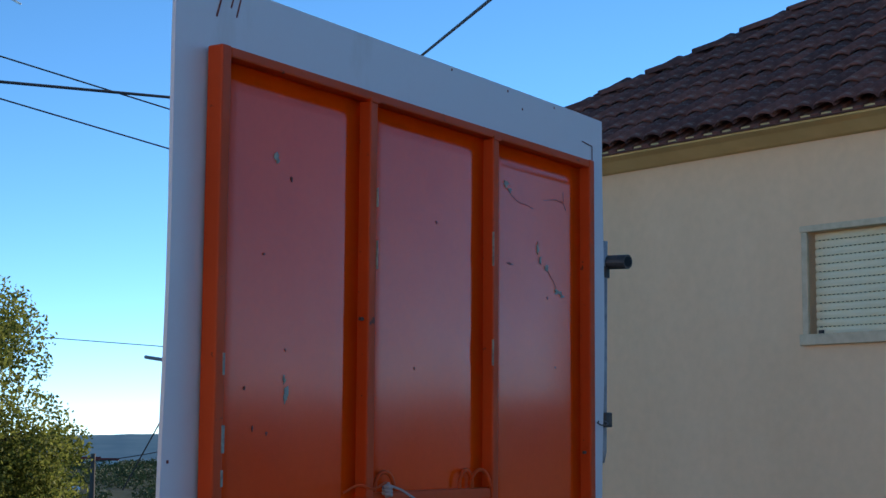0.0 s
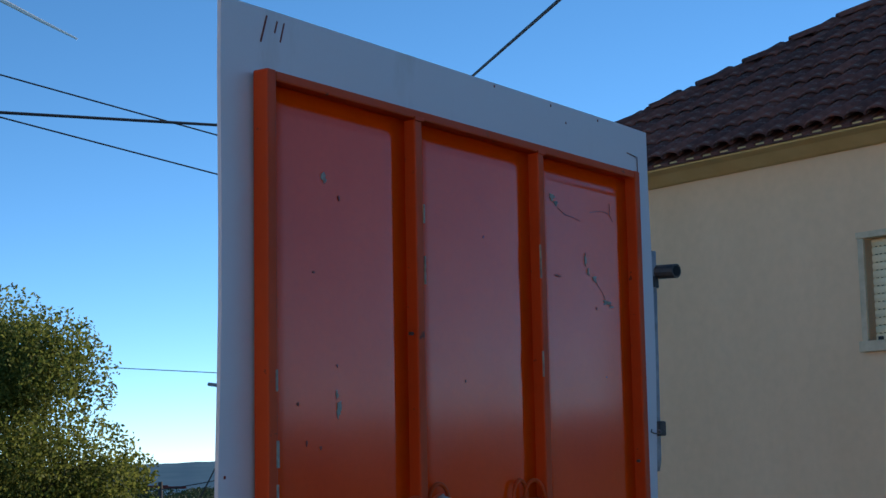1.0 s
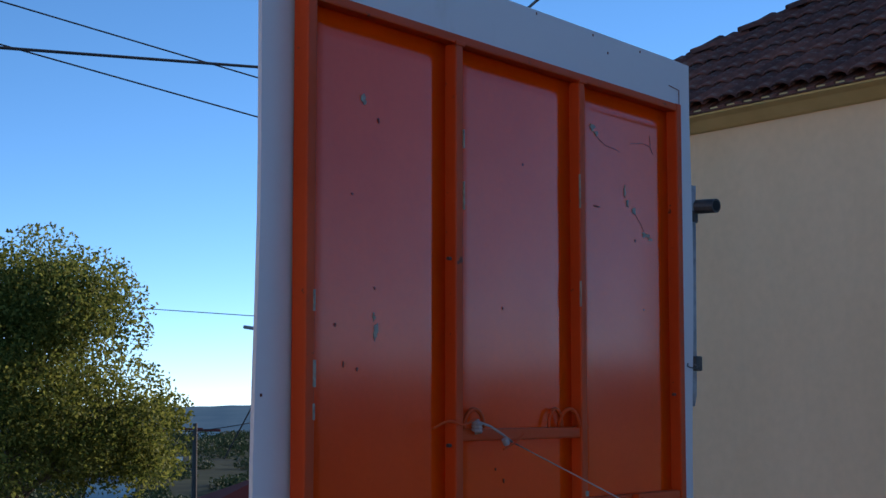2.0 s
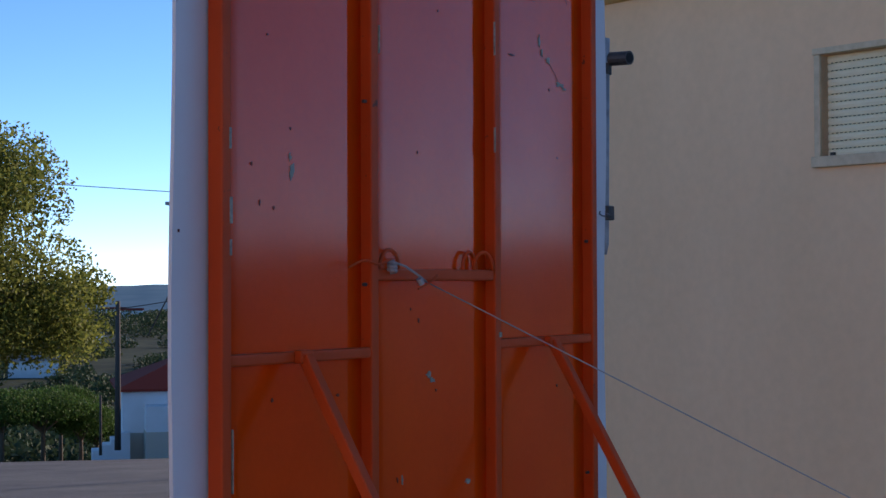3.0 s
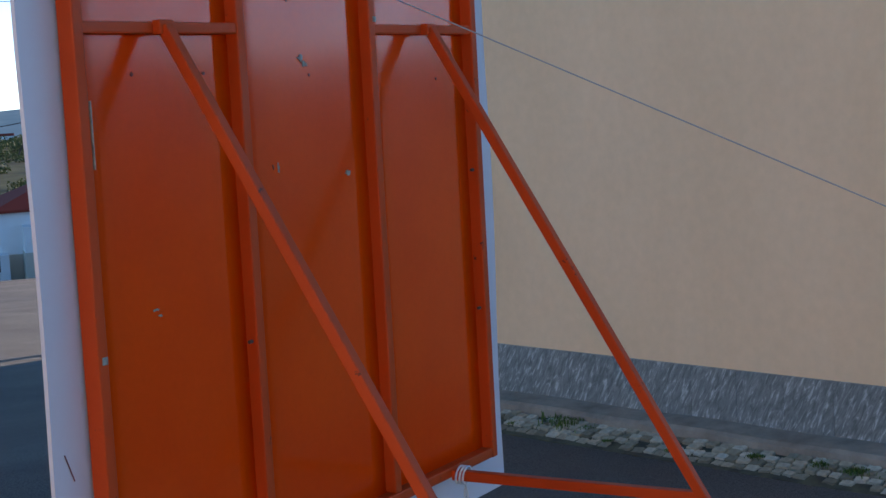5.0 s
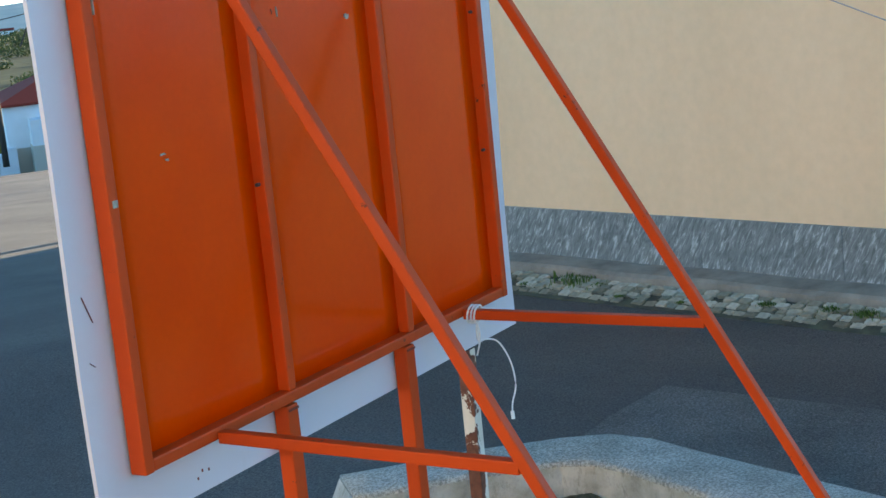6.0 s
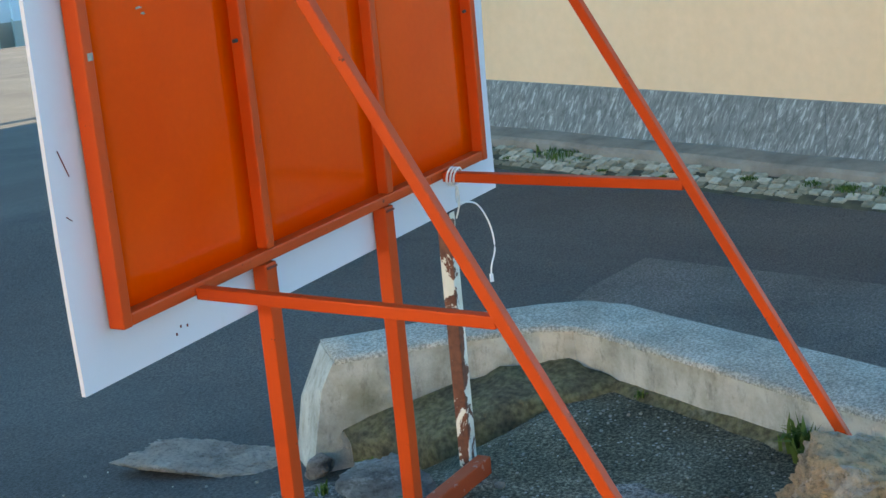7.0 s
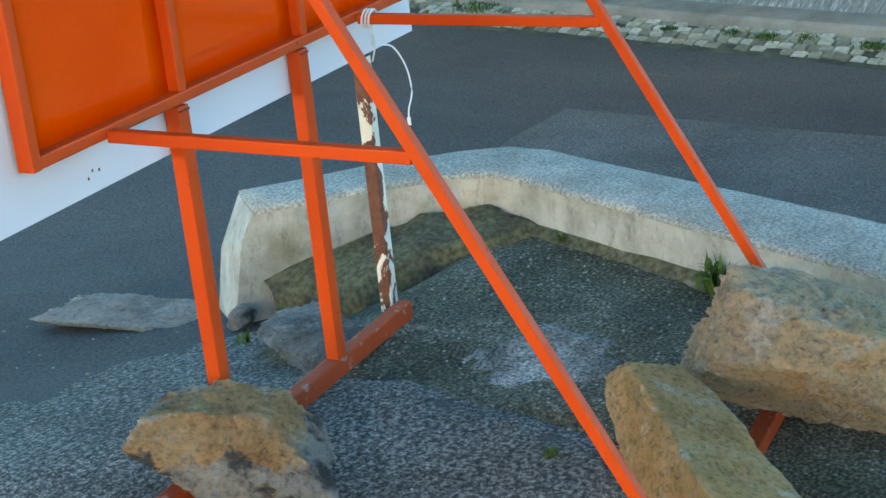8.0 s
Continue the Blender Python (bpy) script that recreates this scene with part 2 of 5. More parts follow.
plaster = material("cream_plaster", (0.62, 0.47, 0.30), 0.85, spec=0.2)
nn = Nodes(plaster)
col = nn.ramp(nn.noise(0.7, 6, 0.6, nn.mapped((1, 1, 0.35))), (0.30, (0.80, 0.51, 0.30)), (0.70, (0.91, 0.59, 0.36)))
nn.base(nn.mix(1.0, col, nn.ramp(nn.noise(14, 5), (0.3, 0.94), (0.7, 1.0)), "MULTIPLY"))
nn.bump(nn.noise(160, 4), 0.25, 0.004)
cornice_mat = material("ochre_cornice_paint", (0.62, 0.48, 0.20), 0.8)
nn = Nodes(cornice_mat)
nn.base(nn.ramp(nn.noise(3, 6), (0.3, (0.60, 0.40, 0.16)), (0.7, (0.72, 0.50, 0.22))))
stone_trim = material("pale_limestone_trim", (0.56, 0.50, 0.41), 0.75)
nn = Nodes(stone_trim)
nn.base(nn.ramp(nn.noise(18, 6), (0.3, (0.54, 0.40, 0.25)), (0.7, (0.68, 0.52, 0.34))))
shutter_mat = material("cream_plastic_shutter", (0.68, 0.64, 0.50), 0.5)
nn = Nodes(shutter_mat)
nn.base(nn.ramp(nn.noise(8, 4), (0.3, (0.78, 0.67, 0.43)), (0.7, (0.84, 0.73, 0.49))))

marble = material("grey_streaked_marble", (0.2, 0.22, 0.22), 0.4)
nn = Nodes(marble)
shift = nn.t.nodes.new("ShaderNodeVectorMath")
shift.operation = "MULTIPLY_ADD"
nn.link(nn.random(), shift.inputs[0])
shift.inputs[1].default_value = (7.0, 0.0, 11.0)
turn = nn.t.nodes.new("ShaderNodeMapping")
turn.inputs["Rotation"].default_value = (0, radians(-28), 0)
nn.link(nn.co, turn.inputs["Vector"])
nn.link(turn.outputs[0], shift.inputs[2])
veins = nn.noise(1.0, 5, 0.62, nn.mapped((38, 6, 8.0), shift.outputs[0]), 1.2)
nn.base(nn.ramp(veins, (0.36, (0.115, 0.12, 0.11)), (0.56, (0.22, 0.225, 0.205)), (0.63, (0.40, 0.40, 0.37)), (0.78, (0.56, 0.56, 0.52))))

cobble_mat = material("white_limestone_cobble", (0.5, 0.49, 0.44), 0.8)
nn = Nodes(cobble_mat)
tone = nn.ramp(nn.random(), (0.0, (0.20, 0.17, 0.11)), (0.5, (0.37, 0.32, 0.22)), (1.0, (0.57, 0.51, 0.39)))
nn.base(nn.mix(1.0, tone, nn.ramp(nn.noise(30, 5), (0.3, 0.7), (0.65, 1.05)), "MULTIPLY"))
nn.bump(nn.noise(40, 5), 0.5, 0.01)
joint_soil = material("dark_joint_soil", (0.07, 0.065, 0.045), 0.95)
nn = Nodes(joint_soil)
nn.base(nn.ramp(nn.noise(9, 6), (0.35, (0.045, 0.042, 0.03)), (0.65, (0.10, 0.10, 0.055))))
pave_mat = material("brown_grey_pavement_concrete", (0.2, 0.18, 0.16), 0.9)
nn = Nodes(pave_mat)
nn.base(nn.ramp(nn.noise(3.0, 7, 0.65), (0.34, (0.19, 0.15, 0.11)), (0.66, (0.36, 0.29, 0.22))))
nn.bump(nn.noise(50, 5), 0.4, 0.008)

tile_mat = material("weathered_clay_tile", (0.16, 0.06, 0.05), 0.85)
nn = Nodes(tile_mat)
tone = nn.ramp(nn.random(), (0.0, (0.085, 0.032, 0.026)), (0.5, (0.14, 0.047, 0.036)), (1.0, (0.20, 0.070, 0.050)))
lich = nn.ramp(nn.noise(9, 6, 0.7), (0.56, 0.0), (0.66, 0.7))
nn.base(nn.mix(lich, nn.mix(1.0, tone, nn.ramp(nn.noise(25, 5), (0.3, 0.6), (0.7, 1.1)), "MULTIPLY"), (0.20, 0.17, 0.15)))
red_roof_mat = material("red_clay_roof", (0.30, 0.045, 0.03), 0.9, spec=0.1)
white_wall = material("white_render", (0.78, 0.78, 0.76), 0.85)
nn = Nodes(white_wall)
nn.base(nn.ramp(nn.noise(0.8, 5), (0.3, (0.72, 0.72, 0.70)), (0.7, (0.80, 0.80, 0.79))))
bounce_wall = material("cream_bounce_render", (0.80, 0.66, 0.48), 0.9)
grey_render = material("grey_cement_plinth", (0.54, 0.48, 0.39), 0.9)
wood_pole = material("tarred_timber_pole", (0.07, 0.055, 0.045), 0.9)
lamp_grey = material("lamp_grey_metal", (0.25, 0.27, 0.28), 0.5, 0.4)
bark = material("bark", (0.10, 0.075, 0.05), 0.95)


def leaf_mat(name, dark, light, through):
    m = material(name, light, 0.7, spec=0.12)
    n = Nodes(m)
    col = n.ramp(n.island(), (0.0, dark), (1.0, light))
    n.base(col)
    tr = n.t.nodes.new("ShaderNodeBsdfTranslucent")
    n.link(col, tr.inputs["Color"])
    mx = n.t.nodes.new("ShaderNodeMixShader")
    mx.inputs[0].default_value = through
    n.link(n.b.outputs[0], mx.inputs[1])
    n.link(tr.outputs[0], mx.inputs[2])
    n.link(mx.outputs[0], n.t.nodes["Material Output"].inputs["Surface"])
    return m


leaf_poplar = leaf_mat("poplar_leaf", (0.055, 0.082, 0.016), (0.25, 0.26, 0.06), 0.48)
leaf_pine = leaf_mat("pine_needle", (0.030, 0.070, 0.014), (0.085, 0.155, 0.035), 0.3)
leaf_scrub = leaf_mat("scrub_leaf", (0.022, 0.044, 0.022), (0.055, 0.085, 0.038), 0.2)
leaf_weed = leaf_mat("weed_leaf", (0.06, 0.105, 0.022), (0.15, 0.22, 0.055), 0.35)


# ---- building helpers ----
def finish(name, bm, mat, parent=None, label="", smooth=False):
    me = bpy.data.meshes.new(name)
    bmesh.ops.recalc_face_normals(bm, faces=bm.faces)
    bm.to_mesh(me)
    bm.free()
    for m in (mat if isinstance(mat, (list, tuple)) else [mat]):
        me.materials.append(m)
    if smooth:
        for p in me.polygons:
            p.use_smooth = True
    ob = new(name, me)
    if parent is not None:
        ob.parent = parent
    if label:
        ob["label"] = label
    return ob


def part(name, bm, mat, parent, label="", smooth=False):
    return finish(name, bm, mat, parent, label, smooth)


def box_bm(lo, hi, bevel=0.0, bm=None):
    bm = bm or bmesh.new()
    c = [(a + b) / 2 for a, b in zip(lo, hi)]
    s = [abs(b - a) for a, b in zip(lo, hi)]
    got = bmesh.ops.create_cube(bm, size=1, matrix=Matrix.Translation(c) @ Matrix.Diagonal((*s, 1)))
    if bevel:
        edges = list({e for v in got["verts"] for e in v.link_edges})
        bmesh.ops.bevel(bm, geom=edges, offset=bevel, segments=2, profile=0.6, affect="EDGES")
    return bm


def bar_bm(a, b, w, h, bevel=0.003, up=(0, 0, 1), bm=None):
    """A square tube from a to b, w wide and h high, its sides along up."""
    bm = bm or bmesh.new()
    a, b = Vector(a), Vector(b)
    zz = (b - a).normalized()
    xx = Vector(up).cross(zz)
    if xx.length < 1e-4:
        xx = Vector((1, 0, 0))
    xx.normalize()
    yy = zz.cross(xx)
    m = Matrix((xx, yy, zz)).transposed().to_4x4()
    m.translation = (a + b) / 2
    got = bmesh.ops.create_cube(bm, size=1, matrix=m @ Matrix.Diagonal((w, h, (b - a).length, 1)))
    if bevel:
        edges = list({e for v in got["verts"] for e in v.link_edges})
        bmesh.ops.bevel(bm, geom=edges, offset=bevel, segments=2, profile=0.6, affect="EDGES")
    return bm


def tube_bm(points, r, sides=10, bm=None, ends=None):
    """A round tube along points; r is one radius, or ends gives the first and the last."""
    bm = bm or bmesh.new()
    pts = [Vector(p) for p in points]
    rings = []
    ref = Vector((0.31, 0.17, 0.93))
    for i, p in enumerate(pts):
        d = (pts[min(i + 1, len(pts) - 1)] - pts[max(i - 1, 0)]).normalized()
        x = d.cross(ref)
        if x.length < 0.05:
            x = d.cross(Vector((1, 0, 0)))
        x.normalize()
        y = d.cross(x)
        rr = r if ends is None else ends[0] + (ends[1] - ends[0]) * i / (len(pts) - 1)
        rings.append([bm.verts.new(p + rr * (math.cos(k * 2 * math.pi / sides) * x + math.sin(k * 2 * math.pi / sides) * y)) for k in range(sides)])
    for a, b in zip(rings, rings[1:]):
        for k in range(sides):
            bm.faces.new((a[k], a[(k + 1) % sides], b[(k + 1) % sides], b[k]))
    bm.faces.new(rings[0][::-1])
    bm.faces.new(rings[-1])
    return bm


def thing(name, m, label, category, group="", kind=""):
    ob = new(name)
    ob.empty_display_size = 0.1
    ob.matrix_world = m
    return tagged(ob, label, category, group, kind)


def ramp_of(x, pts):
    if x <= pts[0][0]:
        return pts[0][1]
    for (a, u), (b, v) in zip(pts, pts[1:]):
        if x <= b:
            s = (x - a) / (b - a)
            return u + (v - u) * s
    return pts[-1][1]


# ---- ground ----
PROFILE = [(3.3, -0.085), (4.3, -0.27), (6.0, -0.47), (9.5, -0.78), (20, -1.62), (62, -4.75), (66, -5.2), (74, -6.6), (90, -9.5), (125, -12.5),
           (260, -15.0), (420, -15.5), (750, -14.5), (1500, -25), (2600, -42), (4400, -60)]


def along(x, y):
    return (x + 2.6 + y + 1.8) / math.sqrt(2)


def ground_z(x, y):
    d = along(x, y)
    z = ramp_of(d, PROFILE)
    # the road lies level along the front of the house
    w = (7.2 - x) * 0.9578 + (y - 2.0) * 0.2873
    if w < 8 and y < 9:
        zw = ramp_of(w, [(0, -0.80), (0.52, -0.735), (0.9, -0.725), (3.0, -0.60), (5.1, -0.31), (5.9, -0.085)])
        low = min(z, zw)
        t = min(1, max(0, (w - 3.6) / 1.4))
        near = zw * (1 - t) + low * t
        b = min(1, max(0, (9 - y) / 4))
        z = z * (1 - b) + near * b
    if d > 70:
        z += (noise.noise((x * 0.012, y * 0.012, 3.1)) * 2.2 + noise.noise((x * 0.04, y * 0.04, 7.7)) * 0.7) * min(1, (d - 70) / 60)
    elif d > 3.0:
        z += 0.012 * noise.noise((x * 0.6, y * 0.6, 1.3))
    return z


def build_ground():
    bm = bmesh.new()
    rads, r = [0.0], 0.25
    while r < 4700:
        rads.append(r)
        r *= 1.085 if r < 400 else 1.15
    n = 200
    cx, cy = 0.6, 0.3
    centre = bm.verts.new((cx, cy, ground_z(cx, cy)))
    prev = None
    for rr in rads[1:]:
        ring = []
        for k in range(n):
            a = 2 * math.pi * k / n
            x, y = cx + rr * math.cos(a), cy + rr * math.sin(a)
            ring.append(bm.verts.new((x, y, ground_z(x, y))))
        for k in range(n):
            j = (k + 1) % n
            f = bm.faces.new((centre, ring[k], ring[j])) if prev is None else bm.faces.new((prev[k], ring[k], ring[j], prev[j]))
            mid = f.calc_center_median()
            d = along(mid.x, mid.y)
            # ground out of view at y < -4.5 takes dark fields to darken the sheets' reflections
            f.material_index = 1 if d > 63 or rr > 90 or (mid.y < -4.5 and mid.x > 1) else 0
            f.smooth = True
        prev = ring
    ob = finish("ground", bm, [asphalt, fields])
    tagged(ob, "sloping dark asphalt road running down to valley fields", "road", kind="structure")


build_ground()


def sheet_bm(outline, z_of, lift, thick, seg=0.12):
    """A thin sheet that follows the ground inside an outline of points (a fan from its middle, cut finer)."""
    bm = bmesh.new()
    vs = [bm.verts.new((x, y, 0)) for x, y in outline]
    f = bm.faces.new(vs)
    bmesh.ops.triangulate(bm, faces=[f])
    for _ in range(4):
        long = [e for e in bm.edges if e.calc_length() > seg]
        if not long:
            break
        bmesh.ops.subdivide_edges(bm, edges=long, cuts=1, use_grid_fill=False)
        bmesh.ops.triangulate(bm, faces=bm.faces[:])
    for v in bm.verts:
        v.co.z = z_of(v.co.x, v.co.y) + (thick if v.is_boundary else lift)
    return bm


# worn gravelly patch under and behind the sign, and a repaired patch of road beside the planter
def build_patches():
    rng = random.Random(5)
    pts = []
    for k in range(40):
        a = 2 * math.pi * k / 40
        rx, ry = 1.35, 1.55
        wob = 1 + 0.10 * math.sin(3 * a + 1) + 0.06 * rng.uniform(-1, 1)
        pts.append((-0.35 + rx * wob * math.cos(a), -0.15 + ry * wob * math.sin(a)))
    ob = finish("pavement_patch", sheet_bm(pts, ground_z, 0.006, -0.01), asphalt_old)
    tagged(ob, "worn gravelly asphalt beside the planter", "pavement", kind="structure")
    pts = []
    for x, y in ((3.1, 1.12), (3.87, 1.22), (4.1, 1.25), (4.75, 1.17), (4.68, 0.5), (4.55, -0.2), (4.3, -2.5), (3.9, -5.0), (1.75, -5.0), (1.78, -0.4), (2.0, 0.3), (2.5, 0.85)):
        pts.append((x + rng.uniform(-0.05, 0.05), y + rng.uniform(-0.05, 0.05)))
    ob = finish("pavement_patch", sheet_bm(pts, ground_z, 0.008, 0.001, 0.3), asphalt_repair)
    tagged(ob, "coarser grey asphalt repair in the road", "pavement", kind="structure")


build_patches()


# ---- distant hill, its haze put into the colour ----
def build_hill():
    bm = bmesh.new()
    rows = []
    for i in range(9):
        row = []
        for k in range(161):
            az = radians(20 + 60 * k / 160)
            s = i / 8
            dist = 2600 + 900 * s
            top = 2.5 + 0.8 * math.degrees(az - radians(45)) * 0.10 + 14 * noise.noise((k * 0.035, 2.2, 0.5)) + 2.2 * noise.noise((k * 0.4, 5.2, 0.5))
            z = -60 + (62 + top) * math.sin(s * math.pi / 2) ** 0.8
            row.append(bm.verts.new((dist * math.cos(az), dist * math.sin(az), z)))
        rows.append(row)
    for a, b in zip(rows, rows[1:]):
        for k in range(160):
            bm.faces.new((a[k], a[k + 1], b[k + 1], b[k]))
    ob = finish("backdrop", bm, hazed_hill_mat, smooth=True)
    tagged(ob, "long wooded hill on the horizon, blue haze painted into its colour", "hill", kind="structure")


build_hill()


# unseen rise, added to set the dark skyline mirrored in the red sheets
def build_reflected_rise():
    bm = bmesh.new()
    rows = []
    for i in range(7):
        row = []
        for k in range(121):
            az = radians(-80 + 66 * k / 120)
            s = i / 6
            dist = 240 + 120 * s
            top = 11.0 + 2.0 * noise.noise((k * 0.09, 1.2, 0.5)) + 1.4 * noise.noise((k * 0.5, 4.2, 0.5))
            z = -20 + (20 + top) * math.sin(s * math.pi / 2) ** 0.7
            row.append(bm.verts.new((dist * math.cos(az), dist * math.sin(az), z)))
        rows.append(row)
    for a, b in zip(rows, rows[1:]):
        for k in range(120):
            bm.faces.new((a[k], a[k + 1], b[k + 1], b[k]))
    tagged(finish("backdrop", bm, fields, smooth=True), "low dark rise added as the skyline the sheets reflect", "hill", kind="structure")


build_reflected_rise()


# ---- billboard seen from behind ----
XL, XR, ZB, ZT = -0.537, 0.918, 0.751, 2.842      # outside of the red frame
M1, M2, TW, TD = -0.0575, 0.4315, 0.026, 0.031
TO, TT = 0.026, 0.021                            # widths of the outer tubes and of the top tube
sign = thing("billboard", pose(0, 0, 0), "white billboard seen from behind with an orange-red steel frame", "billboard")


def build_billboard():
    # white face board, slightly bowed at its free edges
    bm = bmesh.new()
    nx, nz = 12, 16
    x0, x1, z0, z1 = -0.618, 1.028, 0.646, 2.973
    grid = {}
    for side, yy in ((0, TD + 0.012), (1, TD + 0.021)):
        for i in range(nx + 1):
            for j in range(nz + 1):
                x, z = x0 + (x1 - x0) * i / nx, z0 + (z1 - z0) * j / nz
                u, v = i / nx, j / nz
                x += (1 - u) * (0.005 * v - 0.008 * math.sin(math.pi * v)) + u * 0.022 * v
                e = max(0, abs(i / nx - 0.5) * 2 - 0.85) / 0.15
                bow = 0.004 * e * math.sin(j * 0.9)
                grid[side, i, j] = bm.verts.new((x, yy + bow, z))
    for i in range(nx):
        for j in range(nz):
            bm.faces.new([grid[0, a, b] for a, b in ((i, j), (i + 1, j), (i + 1, j + 1), (i, j + 1))])
            bm.faces.new([grid[1, a, b] for a, b in ((i, j), (i, j + 1), (i + 1, j + 1), (i + 1, j))])
    rim = [(i, 0) for i in range(nx)] + [(nx, j) for j in range(nz)] + [(i, nz) for i in range(nx, 0, -1)] + [(0, j) for j in range(nz, 0, -1)]
    for a, b in zip(rim, rim[1:] + rim[:1]):
        bm.faces.new((grid[(0, *a)], grid[(1, *a)], grid[(1, *b)], grid[(0, *b)]))
    board = part("board", bm, white_board, sign, "white plastic-faced board with scuffs")
    # scuffs and pen-like scratches on the board's back
    for (xa, za), (xb, zb), w in (((-0.49, 2.960), (-0.508, 2.905), 0.0035), ((-0.46, 2.955), (-0.468, 2.93), 0.003), ((-0.44, 2.955), (-0.452, 2.915), 0.003),
                                  ((0.93, 2.90), (0.985, 2.895), 0.002), ((0.985, 2.895), (0.985, 2.855), 0.002), ((-0.594, 1.10), (-0.574, 1.05), 0.0015),
                                  ((-0.596, 0.98), (-0.583, 0.97), 0.0012)):
        part("scratch", bar_bm((xa, TD + 0.0115, za), (xb, TD + 0.0115, zb), w, 0.0015, 0, (0, 1, 0)), scratch_dent_shade, board)
    for xa, za in ((0.55, 2.962), (0.62, 2.93), (0.78, 2.962), (-0.33, 0.69), (-0.31, 0.686), (-0.345, 0.678), (-0.608, 2.08), (0.30, 2.965)):
        part("fleck", box_bm((xa - 0.002, TD + 0.0105, za - 0.003), (xa + 0.002, TD + 0.013, za + 0.003), 0.0008), scratch_dent_shade, board)

    # three painted steel sheets
    edges = [(XL + TO - 0.002, M1 - TW / 2 + 0.002), (M1 + TW / 2 - 0.002, M2 - TW / 2 + 0.002), (M2 + TW / 2 - 0.002, XR - TO + 0.002)]
    sheets = []
    for k, (a, b) in enumerate(edges):
        bm = bmesh.new()
        n, m = 8, 36
        vs = {}
        for i in range(n + 1):
            for j in range(m + 1):
                x, z = a + (b - a) * i / n, ZB + TW - 0.002 + (ZT - ZB - TW - TT + 0.004) * j / m
                inner = math.sin(math.pi * i / n) * math.sin(math.pi * j / m)
                y = TD - 0.001 + 0.0016 * noise.noise((x * 3 + 5 * k, z * 2.0, 0.3)) * inner
                vs[i, j] = bm.verts.new((x, y, z))
        for i in range(n):
            for j in range(m):
                bm.faces.new((vs[i, j], vs[i + 1, j], vs[i + 1, j + 1], vs[i, j + 1]))
        top = bmesh.ops.extrude_face_region(bm, geom=bm.faces[:])
        for v in [g for g in top["geom"] if isinstance(g, bmesh.types.BMVert)]:
            v.co.y += 0.004
        sheets.append(part("sheet", bm, red_sheet, sign, "glossy orange-red painted steel sheet", smooth=True))
    # tubes of the frame
    def tube(name, lo, hi, label="", mat=red_tube):
        return part(name, box_bm(lo, hi, 0.004), mat, sign, label)

    tube("frame_tube", (XL, 0, ZB), (XL + TO, TD + 0.006, ZT))
    tube("frame_tube", (XR - TO, 0, ZB), (XR, TD + 0.006, ZT))
    tube("frame_tube", (XL + TO, 0.001, ZT - TT), (XR - TO, TD + 0.005, ZT - 0.001))
    tube("frame_tube", (XL + TO, 0.001, ZB + 0.001), (XR - TO, TD + 0.005, ZB + TW))
    for m in (M1, M2):
        tube("upright", (m - TW / 2, 0.002, ZB + TW), (m + TW / 2, TD + 0.004, ZT - TT))
        part("weld", box_bm((m - TW / 2 - 0.003, -0.0015, ZT - TT - 0.004), (m + TW / 2 + 0.003, 0.004, ZT - TT + 0.006), 0.002), red_tube, sign)
    ubar = tube("crossbar", (M1 + TW / 2, 0.006, 1.988), (M2 - TW / 2, TD + 0.002, 2.013))
    tube("crossbar", (XL + TO, 0.004, 1.826), (M1 - TW / 2, TD + 0.002, 1.848))
    tube("crossbar", (M2 + TW / 2, 0.004, 1.827), (XR - TO, TD + 0.002, 1.849))
    # three lifting loops of bent round bar
    for c, w, lean in ((0.006, 0.031, 0.004), (0.330, 0.027, 0.0), (0.387, 0.029, -0.010)):
        pts = [(c - w, 0.018, 2.008)] + [(c + lean - w * math.cos(math.pi * k / 10), 0.018 - 0.02 * abs(lean) / 0.012 * (k / 10), 2.018 + 0.036 * math.sin(math.pi * k / 10)) for k in range(11)] + [(c + w, 0.018, 2.008)]
        part("loop", tube_bm(pts, 0.0045, 8), red_tube, ubar, "bent round-bar lifting loop", smooth=True)

    # braces, struts, legs, base bars
    for x, xj, yj, zr, zj in ((-0.303, -0.310, -0.668, 0.757, 0.744), (0.670, 0.684, -0.642, 0.758, 0.755)):
        top = Vector((x, -0.008, 1.838))
        mid = Vector((xj, yj, zj))
        foot = top + (mid - top) * ((1.838 + 0.05) / (1.838 - zj))
        part("brace", bar_bm(top, foot, 0.0235, 0.0235, 0.003, (1, 0, 0)), red_tube, sign)
        part("weld", box_bm((x - 0.020, -0.014, 1.824), (x + 0.020, 0.006, 1.851), 0.004), red_tube, sign)
        part("strut", bar_bm((xj, 0.0, zr), (xj, yj + 0.012, zj), 0.0245, 0.0245), red_tube, sign)
    for x in (-0.064, 0.419):
        leg = part("leg", box_bm((x - 0.0195, 0.004, -0.036), (x + 0.0195, 0.040, ZB - 0.004), 0.004), red_tube, sign)
        part("crack", box_bm((x - 0.017, 0.0008, ZB - 0.016), (x + 0.018, 0.004, ZB - 0.011), 0.001), scratch_dent_shade, leg)
    part("base_bar", box_bm((-0.42, 0.002, -0.084), (0.795, 0.042, -0.034), 0.005), red_worn, sign, "scuffed red base tube lying on the ground")
    part("base_bar", bar_bm((-0.44, -1.085, -0.062), (0.84, -1.065, -0.062), 0.04, 0.04), red_worn, sign)

    # chips and scratches of the paint, and painted dent shade, as thin flakes
    rng = random.Random(11)

